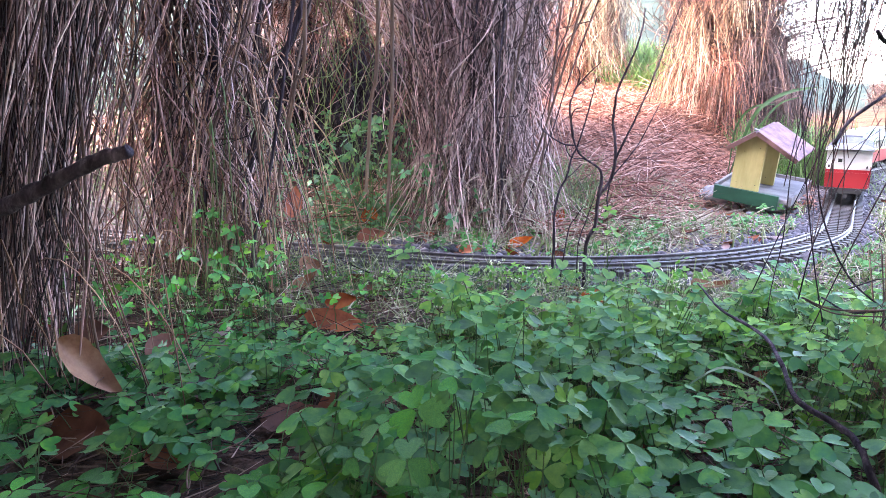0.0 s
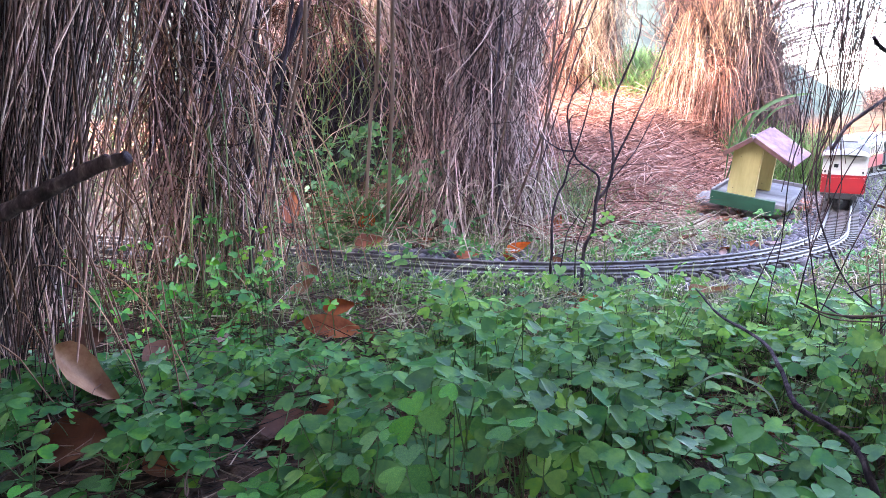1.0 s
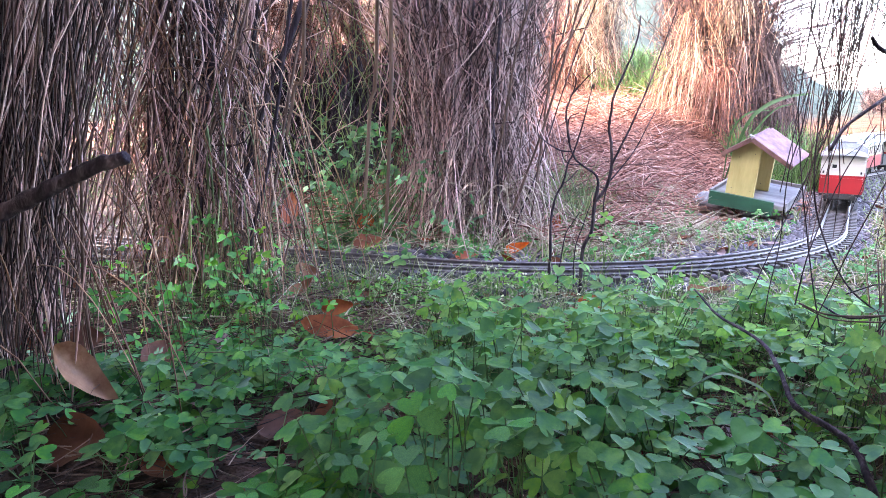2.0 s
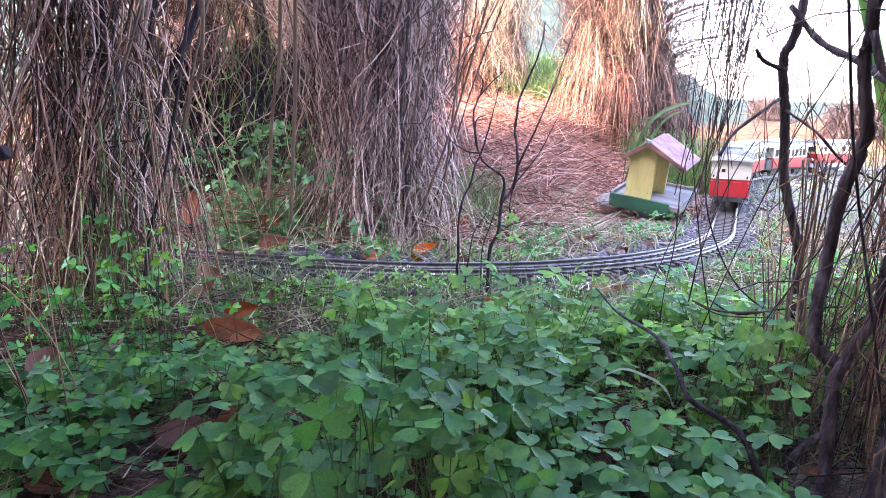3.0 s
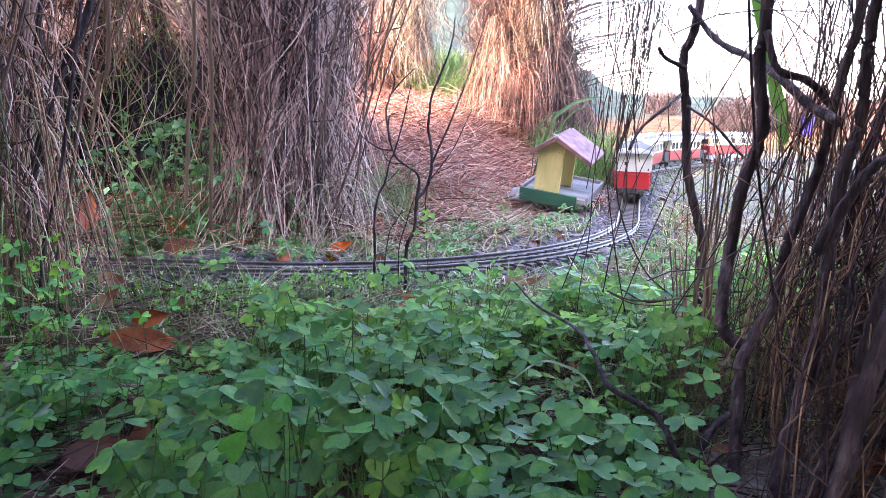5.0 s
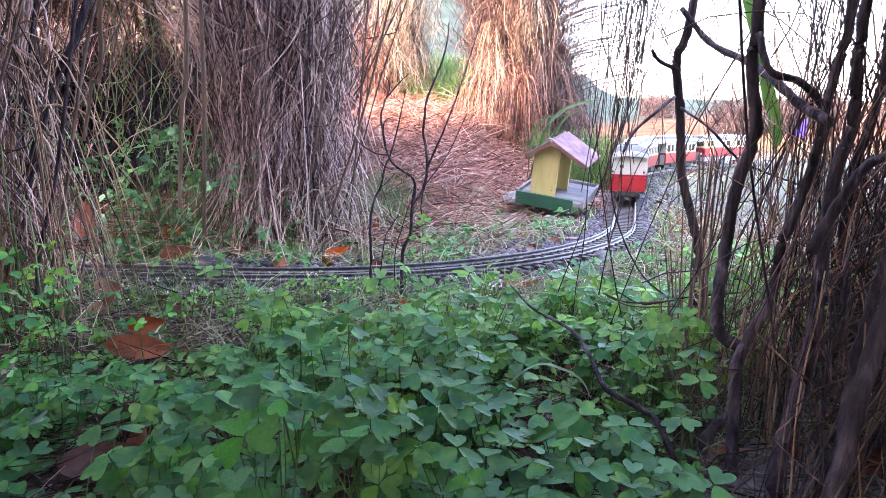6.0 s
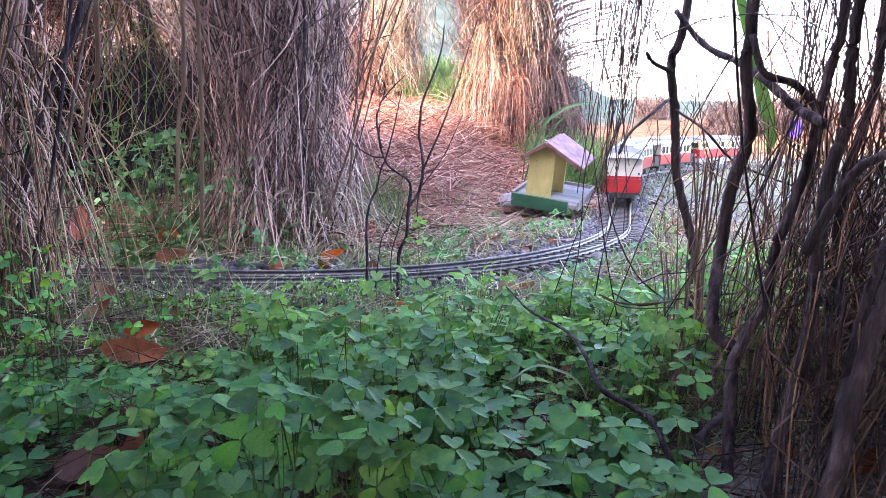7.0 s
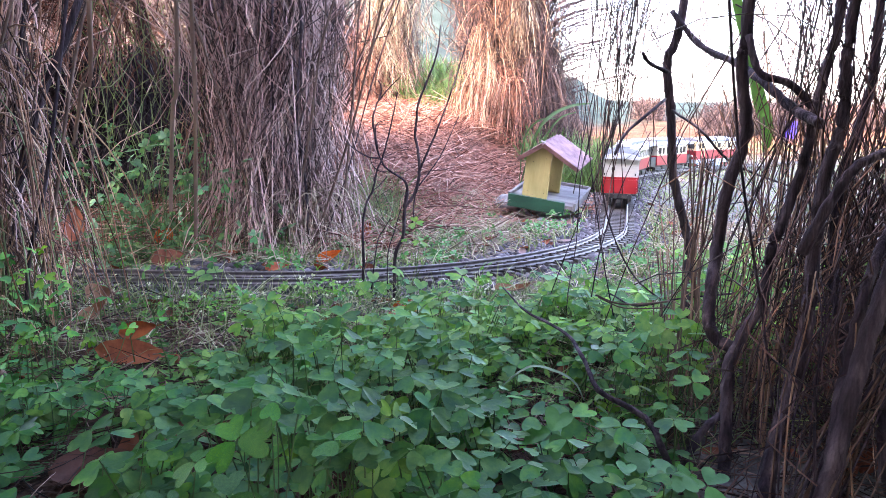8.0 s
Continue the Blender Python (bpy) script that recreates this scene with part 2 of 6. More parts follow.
M = {
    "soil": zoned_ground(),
    "needle": twigs("dry_needles", [(0.0, (0.06, 0.024, 0.019)), (0.4, (0.26, 0.1, 0.07)), (0.8, (0.5, 0.24, 0.175)), (1.0, (0.74, 0.48, 0.4))], 0.65),
    "straw": twigs("dry_straw", [(0.0, (0.14, 0.085, 0.06)), (0.4, (0.34, 0.25, 0.17)), (1.0, (0.72, 0.62, 0.47))], 0.65),
    "stalk": twigs("weed_stalk", [(0.0, (0.12, 0.17, 0.05)), (0.5, (0.34, 0.38, 0.16)), (1.0, (0.62, 0.62, 0.4))], 0.6),
    "grass": surface("pale_grass", [(0.1, 0.17, 0.06), (0.27, 0.31, 0.13)], 20, 0.6, 0, island=0.45, trans=0.25),
    "fresh_grass": surface("fresh_grass", [(0.05, 0.13, 0.03), (0.14, 0.25, 0.07)], 20, 0.5, 0, island=0.35, trans=0.3),
    # bluish tone stands for sky sheen on top, yellow-green for light through leaves
    "clover": surface("clover_leaf", [(0.05, 0.18, 0.078), (0.085, 0.255, 0.066), (0.175, 0.39, 0.068)], 55, 0.4, 0.2, 300, island=0.3, objrand=0.3, trans=0.3, spec=0.12, blotch=0.25),
    # yellower, brighter clover copy that stands for leaves with light shining through
    "backlit": surface("backlit_clover_leaf", [(0.06, 0.2, 0.075), (0.15, 0.31, 0.06), (0.26, 0.44, 0.085)], 55, 0.42, 0.1, 400, island=0.3, objrand=0.25, trans=0.5, spec=0.16),
    # grey-teal clover copy that puts the hollow's shade into the leaf colour
    "shade_clover": surface("shaded_clover_leaf", [(0.075, 0.175, 0.09), (0.11, 0.245, 0.105), (0.24, 0.39, 0.13)], 55, 0.4, 0.2, 300, island=0.4, trans=0.25, spec=0.2, blotch=0.25),
    "stem": surface("clover_stem", [(0.04, 0.09, 0.024), (0.09, 0.15, 0.045)], 40, 0.5, 0, island=0.3, trans=0.2),
    "bloom": surface("pale_bud", [(0.55, 0.55, 0.3), (0.7, 0.7, 0.5)], 60, 0.6, 0, island=0.2, trans=0.2),
    "twig": twigs("dry_twigs", [(0.0, (0.026, 0.013, 0.012)), (0.3, (0.115, 0.06, 0.058)), (0.5, (0.43, 0.235, 0.205)), (0.8, (0.68, 0.44, 0.4)), (1.0, (0.88, 0.66, 0.6))]),
    "twig_pale": twigs("pale_twigs", [(0.0, (0.043, 0.023, 0.022)), (0.22, (0.2, 0.115, 0.108)), (0.45, (0.54, 0.34, 0.305)), (1.0, (0.92, 0.69, 0.63))]),
    "twig_warm": twigs("dry_warm_twigs", [(0.0, (0.035, 0.016, 0.012)), (0.35, (0.17, 0.078, 0.055)), (0.75, (0.37, 0.19, 0.115)), (1.0, (0.6, 0.4, 0.28))]),
    # near-black twigs, darkened to read as shaded gaps inside the trees
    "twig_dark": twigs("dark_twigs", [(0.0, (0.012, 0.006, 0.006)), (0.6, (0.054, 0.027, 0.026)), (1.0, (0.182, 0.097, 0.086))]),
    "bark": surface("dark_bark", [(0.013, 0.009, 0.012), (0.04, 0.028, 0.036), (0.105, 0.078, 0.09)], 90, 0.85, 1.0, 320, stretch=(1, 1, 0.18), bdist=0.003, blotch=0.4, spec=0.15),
    "bark_brown": surface("brown_bark", [(0.06, 0.036, 0.028), (0.15, 0.095, 0.075)], 45, 0.8, 0.8, 160, stretch=(1, 1, 0.3), bdist=0.003, blotch=0.3, spec=0.2),
    "stalk_tan": surface("tan_stalk", [(0.16, 0.085, 0.05), (0.38, 0.23, 0.15)], 45, 0.7, 0.3, 160, stretch=(1, 1, 0.3), spec=0.25),
    "stalk_grey": surface("grey_brown_stalk", [(0.15, 0.1, 0.085), (0.3, 0.215, 0.19)], 45, 0.75, 0.3, 160, stretch=(1, 1, 0.3), spec=0.2),
    "bush": twigs("bush_twigs", [(0.0, (0.03, 0.018, 0.02)), (0.5, (0.1, 0.066, 0.07)), (1.0, (0.22, 0.145, 0.13))], 0.8),
    "young_dark": surface("full_grown_clover_leaf", [(0.06, 0.2, 0.05), (0.11, 0.29, 0.08)], 60, 0.4, 0.15, 300, island=0.2, trans=0.3, spec=0.3, blotch=0.15),
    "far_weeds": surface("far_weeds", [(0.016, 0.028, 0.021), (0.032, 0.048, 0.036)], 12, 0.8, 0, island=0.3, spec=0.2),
    # needle tones darkened to stand for the shade under the clover
    "dark_litter": twigs("shaded_needles", [(0.0, (0.018, 0.009, 0.007)), (0.5, (0.075, 0.034, 0.024)), (0.85, (0.2, 0.1, 0.07)), (1.0, (0.45, 0.29, 0.22))], 0.7),
    "ballast": surface("dark_ballast", [(0.035, 0.029, 0.036), (0.15, 0.13, 0.145)], 60, 0.85, 0.5, 300, island=0.6, spec=0.3),
    "leaf_orange": surface("dead_leaf_orange", [(0.15, 0.026, 0.007), (0.3, 0.062, 0.011), (0.4, 0.105, 0.018)], 35, 0.6, 0.5, 90, island=0.2, objrand=0.35, trans=0.2, blotch=0.25, spec=0.2),
    "leaf_tan": surface("dead_leaf_tan", [(0.2, 0.075, 0.035), (0.46, 0.23, 0.13)], 30, 0.42, 0.5, 90, objrand=0.25, trans=0.15, blotch=0.3, spec=0.2),
    "leaf_brown": surface("dead_leaf_brown", [(0.1, 0.035, 0.022), (0.22, 0.08, 0.045)], 30, 0.6, 0.5, 90, objrand=0.4, trans=0.1, blotch=0.25, spec=0.2),
    "leaf_pale": surface("dead_leaf_pale", [(0.2, 0.13, 0.125), (0.34, 0.24, 0.235)], 30, 0.6, 0.4, 90, objrand=0.2, trans=0.1, blotch=0.2, spec=0.2),
    "stone": surface("ballast_stone", [(0.1, 0.092, 0.1), (0.25, 0.23, 0.24)], 60, 0.85, 0.5, 300, island=0.6),
    "rail": surface("tarnished_rail", [(0.09, 0.075, 0.078), (0.22, 0.195, 0.195)], 60, 0.4, 0.3, 300, metal=0.85, blotch=0.3),
    "sleeper": surface("brown_plastic_sleeper", [(0.035, 0.026, 0.024), (0.075, 0.058, 0.052)], 60, 0.7, 0.3, 200, objrand=0.3),
    "yellow": surface("yellow_paint", [(0.38, 0.32, 0.12), (0.58, 0.5, 0.22)], 25, 0.65, 0.25, 220, stretch=(1, 1, 0.2), blotch=0.15),
    "green": surface("dark_green_paint", [(0.006, 0.048, 0.027), (0.014, 0.085, 0.046)], 30, 0.55, 0.25, 220, stretch=(0.3, 1, 1), blotch=0.2),
    "roof_pink": surface("faded_red_roof", [(0.1, 0.045, 0.056), (0.24, 0.13, 0.15)], 35, 0.7, 0.4, 260, blotch=0.4, spec=0.2),
    "roof_edge": surface("weathered_roof_edge", [(0.075, 0.032, 0.028), (0.18, 0.085, 0.072)], 35, 0.7, 0.3, 200, blotch=0.3),
    "grey_wood": surface("weathered_grey_wood", [(0.1, 0.088, 0.092), (0.27, 0.245, 0.25)], 30, 0.8, 0.5, 160, stretch=(0.2, 1, 1), blotch=0.2),
    "red": surface("red_enamel", [(0.25, 0.006, 0.012), (0.32, 0.011, 0.018)], 15, 0.35, 0.05, 200, blotch=0.1),
    "cream": surface("cream_enamel", [(0.5, 0.45, 0.36), (0.58, 0.53, 0.43)], 15, 0.4, 0.05, 200, blotch=0.08),
    "beige": surface("beige_enamel", [(0.56, 0.42, 0.22), (0.63, 0.48, 0.27)], 15, 0.4, 0.05, 200, blotch=0.08),
    "white": surface("white_enamel", [(0.5, 0.49, 0.45), (0.6, 0.59, 0.54)], 15, 0.4, 0.05, 200, blotch=0.08),
    "roof_grey": surface("grey_roof", [(0.14, 0.15, 0.18), (0.22, 0.23, 0.27)], 20, 0.5, 0.1, 200, blotch=0.15),
    "roof_light": surface("light_grey_roof", [(0.36, 0.38, 0.41), (0.48, 0.5, 0.52)], 20, 0.45, 0.1, 200, blotch=0.12),
    "black": surface("black_underframe", [(0.012, 0.012, 0.013), (0.035, 0.033, 0.033)], 40, 0.6, 0.2, 200),
    "skirt": surface("grey_skirt", [(0.24, 0.29, 0.33), (0.33, 0.38, 0.42)], 25, 0.5, 0.1, 200, blotch=0.1),
    "wheel_red": surface("red_wheel", [(0.35, 0.02, 0.02), (0.45, 0.03, 0.03)], 25, 0.5, 0.1, 200),
    "glass_dark": surface("dark_window_glass", [(0.02, 0.022, 0.024), (0.05, 0.05, 0.05)], 10, 0.08, 0, spec=0.6),
    "gold": surface("brass_trim", [(0.5, 0.38, 0.1), (0.6, 0.46, 0.16)], 25, 0.4, 0.1, 200),
    "blade": surface("broad_blade", [(0.09, 0.24, 0.035), (0.17, 0.34, 0.06)], 25, 0.45, 0.2, 150, trans=0.35, stretch=(1, 1, 0.2)),
    "dull_blade": surface("dull_blade", [(0.026, 0.062, 0.018), (0.055, 0.11, 0.032)], 25, 0.5, 0.2, 150, trans=0.25, stretch=(1, 1, 0.2)),
    "sheen_blade": surface("pale_blade", [(0.2, 0.3, 0.2), (0.34, 0.42, 0.32)], 25, 0.35, 0.2, 150, trans=0.2, stretch=(1, 1, 0.2)),
    "hedge": surface("far_foliage", [(0.05, 0.09, 0.04), (0.13, 0.18, 0.08)], 12, 0.7, 0, island=0.5, trans=0.2),
    "blue": surface("blue_plastic", [(0.05, 0.03, 0.35), (0.08, 0.05, 0.45)], 12, 0.5, 0.1),
}


# ---- building helpers ----
def raw_mesh(name, verts, faces, mats):
    """A mesh from arrays; faces are all triangles or all quads."""
    verts, faces = np.asarray(verts, np.float32).reshape(-1, 3), np.asarray(faces, np.int32)
    me = bpy.data.meshes.new(name)
    n, k = faces.shape
    me.vertices.add(len(verts))
    me.vertices.foreach_set("co", verts.ravel())
    me.loops.add(n * k)
    me.loops.foreach_set("vertex_index", faces.ravel())
    me.polygons.add(n)
    me.polygons.foreach_set("loop_start", np.arange(n, dtype=np.int32) * k)
    me.update(calc_edges=True)
    for m in mats if isinstance(mats, (list, tuple)) else [mats]:
        me.materials.append(m)
    return me


def put(name, mesh, parent=None, label="", m=None):
    ob = new(name, mesh)
    if parent:
        ob.parent = parent
    if m is not None:
        ob.matrix_basis = m
    if label:
        ob["label"] = label
    return ob


def part(name, bm, material, parent, label="", smooth=False, m=None):
    """Links a bmesh as one mesh object under a thing or a part."""
    me = bpy.data.meshes.new(name)
    bm.to_mesh(me)
    bm.free()
    me.materials.append(material)
    if smooth:
        me.shade_smooth()
    return put(name, me, parent, label, m)


def thing(name, label, category, m=None, group="", kind=""):
    e = new(name)
    e.empty_display_size = 0.05
    if m is not None:
        e.matrix_basis = m
    return tagged(e, label, category, group, kind)


def box(*boxes, bevel=0.0, bm=None):
    """Boxes (x0, x1, y0, y1, z0, z1) joined in one bmesh, with rounded edges."""
    bm = bm or bmesh.new()
    for x0, x1, y0, y1, z0, z1 in boxes:
        made = bmesh.ops.create_cube(bm, size=1.0)["verts"]
        for v in made:
            v.co = (x0 + (v.co.x + 0.5) * (x1 - x0), y0 + (v.co.y + 0.5) * (y1 - y0), z0 + (v.co.z + 0.5) * (z1 - z0))
    if bevel:
        bmesh.ops.bevel(bm, geom=bm.edges[:], offset=bevel, segments=2, affect="EDGES", profile=0.6)
    return bm


def tubes(paths, radii, sides=3, taper=0.35):
    """Tubes along paths (N, K, 3) with radius by path (N,) or by point (N, K)."""
    paths = np.asarray(paths, float)
    n, k, _ = paths.shape
    radii = np.asarray(radii, float)
    if radii.ndim == 1:
        radii = radii[:, None] * np.linspace(1.0, taper, k)[None]
    tan = np.gradient(paths, axis=1)
    tan /= np.linalg.norm(tan, axis=2, keepdims=True) + 1e-9
    ref = np.where(np.abs(tan[:, :1, 2:3]) > 0.8, [[[1.0, 0.13, 0]]], [[[0.0, 0.1, 1.0]]]) * np.ones((n, k, 1))
    u = np.cross(tan, ref)
    u /= np.linalg.norm(u, axis=2, keepdims=True) + 1e-9
    w = np.cross(tan, u)
    a = np.arange(sides) * 2 * np.pi / sides
    ring = np.cos(a)[None, None, :, None] * u[:, :, None] + np.sin(a)[None, None, :, None] * w[:, :, None]
    verts = paths[:, :, None] + ring * radii[:, :, None, None]
    i, j, s = np.meshgrid(np.arange(n), np.arange(k - 1), np.arange(sides), indexing="ij")
    s2 = (s + 1) % sides
    at = lambda jj, ss: (i * k + jj) * sides + ss  # noqa: E731
    faces = np.stack([at(j, s), at(j, s2), at(j + 1, s2), at(j + 1, s)], -1).reshape(-1, 4)
    return verts.reshape(-1, 3), faces


def merge(*pieces):
    vs, fs, off = [], [], 0
    for v, f in pieces:
        vs.append(np.asarray(v).reshape(-1, 3))
        fs.append(np.asarray(f) + off)
        off += len(vs[-1])
    return np.concatenate(vs), np.concatenate(fs)


def smoothstep(a, b, v):
    t = np.clip((np.asarray(v, float) - a) / (b - a), 0, 1)
    return t * t * (3 - 2 * t)


_lat = np.random.default_rng(3).random((64, 64))


def lattice(x, y):
    """Smooth value noise, 0 to 1, over the plan."""
    x, y = np.asarray(x, float), np.asarray(y, float)
    xi, yi = np.floor(x).astype(int), np.floor(y).astype(int)
    fx, fy = x - xi, y - yi
    fx, fy = fx * fx * (3 - 2 * fx), fy * fy * (3 - 2 * fy)
    g = lambda a, b: _lat[a % 64, b % 64]  # noqa: E731
    return (g(xi, yi) * (1 - fx) + g(xi + 1, yi) * fx) * (1 - fy) + (g(xi, yi + 1) * (1 - fx) + g(xi + 1, yi + 1) * fx) * fy


# ---- the line of the track: straight, curve to the left, straight, curve to the right, straight ----
def track_line():
    out, p, h = [], np.array([-2.4, 1.113]), 0.0
    step = 0.005
    for length, turn in ((2.06, 0.0), (0.78 * radians(76), 76.0), (1.15, 0.0), (1.6 * radians(36), -36.0), (2.2, 0.0)):
        n = int(round(length / step))
        for _ in range(n):
            out.append((p[0], p[1], h))
            h += radians(turn) / n
            p = p + length / n * np.array([math.cos(h), math.sin(h)])
    return np.array(out)


LINE = track_line()
STEP = float(np.linalg.norm(LINE[1, :2] - LINE[0, :2]))


def track_dist(x, y):
    """Distance of points of the plan to the track's centre line."""
    q = np.stack([np.ravel(x), np.ravel(y)], -1)
    some = LINE[::8, :2]
    d = np.full(len(q), 1e9)
    for c in range(0, len(q), 20000):
        d[c : c + 20000] = np.sqrt(((q[c : c + 20000, None] - some[None]) ** 2).sum(-1)).min(1)
    return d.reshape(np.shape(x))


# ---- ground ----
def ground_z(x, y):
    x, y = np.asarray(x, float), np.asarray(y, float)
    foot = np.where(y < 2.0, -0.1 + 0.69 * (y - 1.45), 0.28 + 0.22 * (y - 2.0))
    w = smoothstep(0.0, 0.42, foot - x)
    z = 0.135 * np.maximum(y - 1.62, 0) * w * (1 - smoothstep(5, 8, y)) + 0.45 * w * smoothstep(5, 8, y)
    ratio = x / np.maximum(y, 0.5)
    hill = 2.35 - 1.9 * smoothstep(-0.02, 0.14, ratio)
    z = z + hill * smoothstep(5.0, 13.0, y) + 0.1 * smoothstep(3.9, 5.5, y) * (1 - w)
    rough = (0.02 + 0.045 * w) * (lattice(x * 5, y * 5) - 0.5) + 0.03 * w * (lattice(x * 11, y * 13) - 0.5) + 0.011 * (lattice(x * 17 + 9, y * 17) - 0.5) + 0.006 * (lattice(x * 55, y * 55 + 4) - 0.5)
    bed = smoothstep(0.05, 0.13, track_dist(x, y)) if x.size < 400000 else 1.0
    bed = bed * (0.1 + 0.9 * smoothstep(0.1, 0.24, np.hypot(x - 0.27, y - 1.98)))
    return (z + rough) * bed + (bed - 1.0) * 0.002


def spread(lo, a, b, hi, fine, grow=1.18):
    mid = list(np.arange(a, b, fine))
    d, v, right = fine, b, []
    while v < hi:
        right.append(v)
        d *= grow
        v += d
    d, v, left = fine, a - fine, []
    while v > lo:
        left.append(v)
        d *= grow
        v -= d
    return np.array(left[::-1] + mid + right + [hi])


def build_ground():
    xs, ys = spread(-90, -1.2, 1.6, 90, 0.012), spread(-60, 0.2, 3.4, 140, 0.012)
    X, Y = np.meshgrid(xs, ys)
    V = np.stack([X, Y, ground_z(X, Y)], -1)
    r, c = X.shape
    i = np.arange(r - 1)[:, None] * c + np.arange(c - 1)[None]
    F = np.stack([i, i + 1, i + c + 1, i + c], -1).reshape(-1, 4)
    me = raw_mesh("ground", V, F, M["soil"])
    me.shade_smooth()
    return tagged(put("ground", me), "brown woodland ground of soil and dry needles", "ground", kind="structure")


build_ground()


# ---- railway track ----
def sweep(profile, offset, z0):
    """A closed profile (across, up) swept along the track's line."""
    pts = LINE[::4]
    V = []
    for x, y, h in pts:
        nx, ny = -math.sin(h), math.cos(h)
        V += [(x + nx * (offset + a), y + ny * (offset + a), z0 + b) for a, b in profile]
    k, n = len(profile), len(pts)
    i, j = np.meshgrid(np.arange(n - 1), np.arange(k), indexing="ij")
    j2 = (j + 1) % k
    F = np.stack([i * k + j, (i + 1) * k + j, (i + 1) * k + j2, i * k + j2], -1).reshape(-1, 4)
    return V, F


GAUGE = 0.05
RAIL_TOP = 0.0225
track = thing("railway_track", "narrow model railway track of two metal rails on dark sleepers", "railway track", kind="structure")
prof = [(-0.0042, 0), (0.0042, 0), (0.0042, 0.0014), (0.001, 0.0026), (0.001, 0.0058), (0.0019, 0.0068), (0.0019, 0.0092), (0.0011, 0.0098), (-0.0011, 0.0098), (-0.0019, 0.0092), (-0.0019, 0.0068), (-0.001, 0.0058), (-0.001, 0.0026), (-0.0042, 0.0014)]
for side in (-1, 1):
    v, f = sweep(prof, side * GAUGE / 2, RAIL_TOP - 0.0098)
    put("rail", raw_mesh("rail", v, f, M["rail"]), track, "tarnished metal rail with a shiny head")


def sleeper_mesh():
    bm = box((-0.0075, 0.0075, -0.046, 0.046, -0.006, 0.0055), bevel=0.0012)
    for s in (-1, 1):
        box((-0.005, 0.005, s * GAUGE / 2 - 0.0085, s * GAUGE / 2 - 0.0035, 0.0055, 0.0085), (-0.005, 0.005, s * GAUGE / 2 + 0.0035, s * GAUGE / 2 + 0.0085, 0.0055, 0.0085), bm=bm)
    me = bpy.data.meshes.new("sleeper")
    bm.to_mesh(me)
    bm.free()
    me.materials.append(M["sleeper"])
    return me


sleeper = sleeper_mesh()
for n in range(int(1.3 / STEP), len(LINE), max(1, round(0.027 / STEP))):
    x, y, h = LINE[n]
    put("sleeper", sleeper, track, m=pose(x, y, RAIL_TOP - 0.0155, 0, 0, math.degrees(h) + rng.uniform(-1, 1)))


def stones(count, pick, size, name, label, mat, seed=1):
    """Loose stones as one mesh of irregular lumps strewn over the plan."""
    r = np.random.default_rng(seed)
    bm = bmesh.new()
    bmesh.ops.create_icosphere(bm, subdivisions=1, radius=1.0)
    bv = np.array([v.co for v in bm.verts])
    bf = np.array([[v.index for v in f.verts] for f in bm.faces])
    bm.free()
    P = pick(r, count)
    n = len(P)
    s = size * r.lognormal(0, 0.35, n)[:, None] * r.uniform(0.6, 1.2, (n, 3)) * [1, 1, 0.75]
    lump = bv[None] * s[:, None] * r.uniform(0.75, 1.2, (n, len(bv), 1))
    a = r.uniform(0, 2 * np.pi, n)
    c, sn = np.cos(a)[:, None], np.sin(a)[:, None]
    lump = np.stack([lump[..., 0] * c - lump[..., 1] * sn, lump[..., 0] * sn + lump[..., 1] * c, lump[..., 2]], -1)
    V = lump + P[:, None] - [0, 0, 0.25 * size]
    F = bf[None] + (np.arange(n) * len(bv))[:, None, None]
    ob = put(name, raw_mesh(name, V, F.reshape(-1, 3), mat))
    return tagged(ob, label, "gravel", kind="stuff")


def along_track(r, n, lo, hi, s0=1.1, s1=None):
    k = r.integers(int(s0 / STEP), len(LINE) if s1 is None else int(s1 / STEP), n)
    off = np.abs(r.normal(0, 1, n)) * (hi - lo) * 0.5 + lo
    off = off * r.choice([-1, 1], n)
    x = LINE[k, 0] - np.sin(LINE[k, 2]) * off
    y = LINE[k, 1] + np.cos(LINE[k, 2]) * off
    z = np.where(np.abs(off) < 0.05, 0.004, ground_z(x, y) + 0.002)
    return np.stack([x, y, z], -1)


stones(11000, lambda r, n: along_track(r, n, 0.0, 0.12), 0.0056, "ballast", "grey crushed stone ballast round the sleepers", M["ballast"], seed=2)
stones(4200, lambda r, n: along_track(r, n, 0.04, 0.16, 1.5, 3.2), 0.0066, "gravel", "grey and mauve stones along the near edge of the track", M["ballast"], seed=4)
stones(5000, lambda r, n: along_track(r, n, 0.04, 0.3, 2.2), 0.0042, "gravel", "grey gravel strewn beside the track", M["stone"], seed=3)


# ---- strewn litter: needles, straw, grass ----
def blades(P, lengths, lift, bend, width, r, k=4):
    """Thin bent ribbons from points P, each lying or rising at its own lift (radians)."""
    n = len(P)
    az = r.uniform(0, 2 * np.pi, n)
    t = np.linspace(0, 1, k)[None]
    el = lift[:, None] + (bend[:, None]) * t
    az2 = az[:, None] + r.normal(0, 0.5, n)[:, None] * t
    step = lengths[:, None] / (k - 1)
    d = np.stack([np.cos(az2) * np.cos(el), np.sin(az2) * np.cos(el), np.sin(el)], -1) * step[..., None]
    path = P[:, None] + np.concatenate([np.zeros((n, 1, 3)), np.cumsum(d[:, :-1], 1)], 1)
    return tubes(path, width, 3, 0.3)


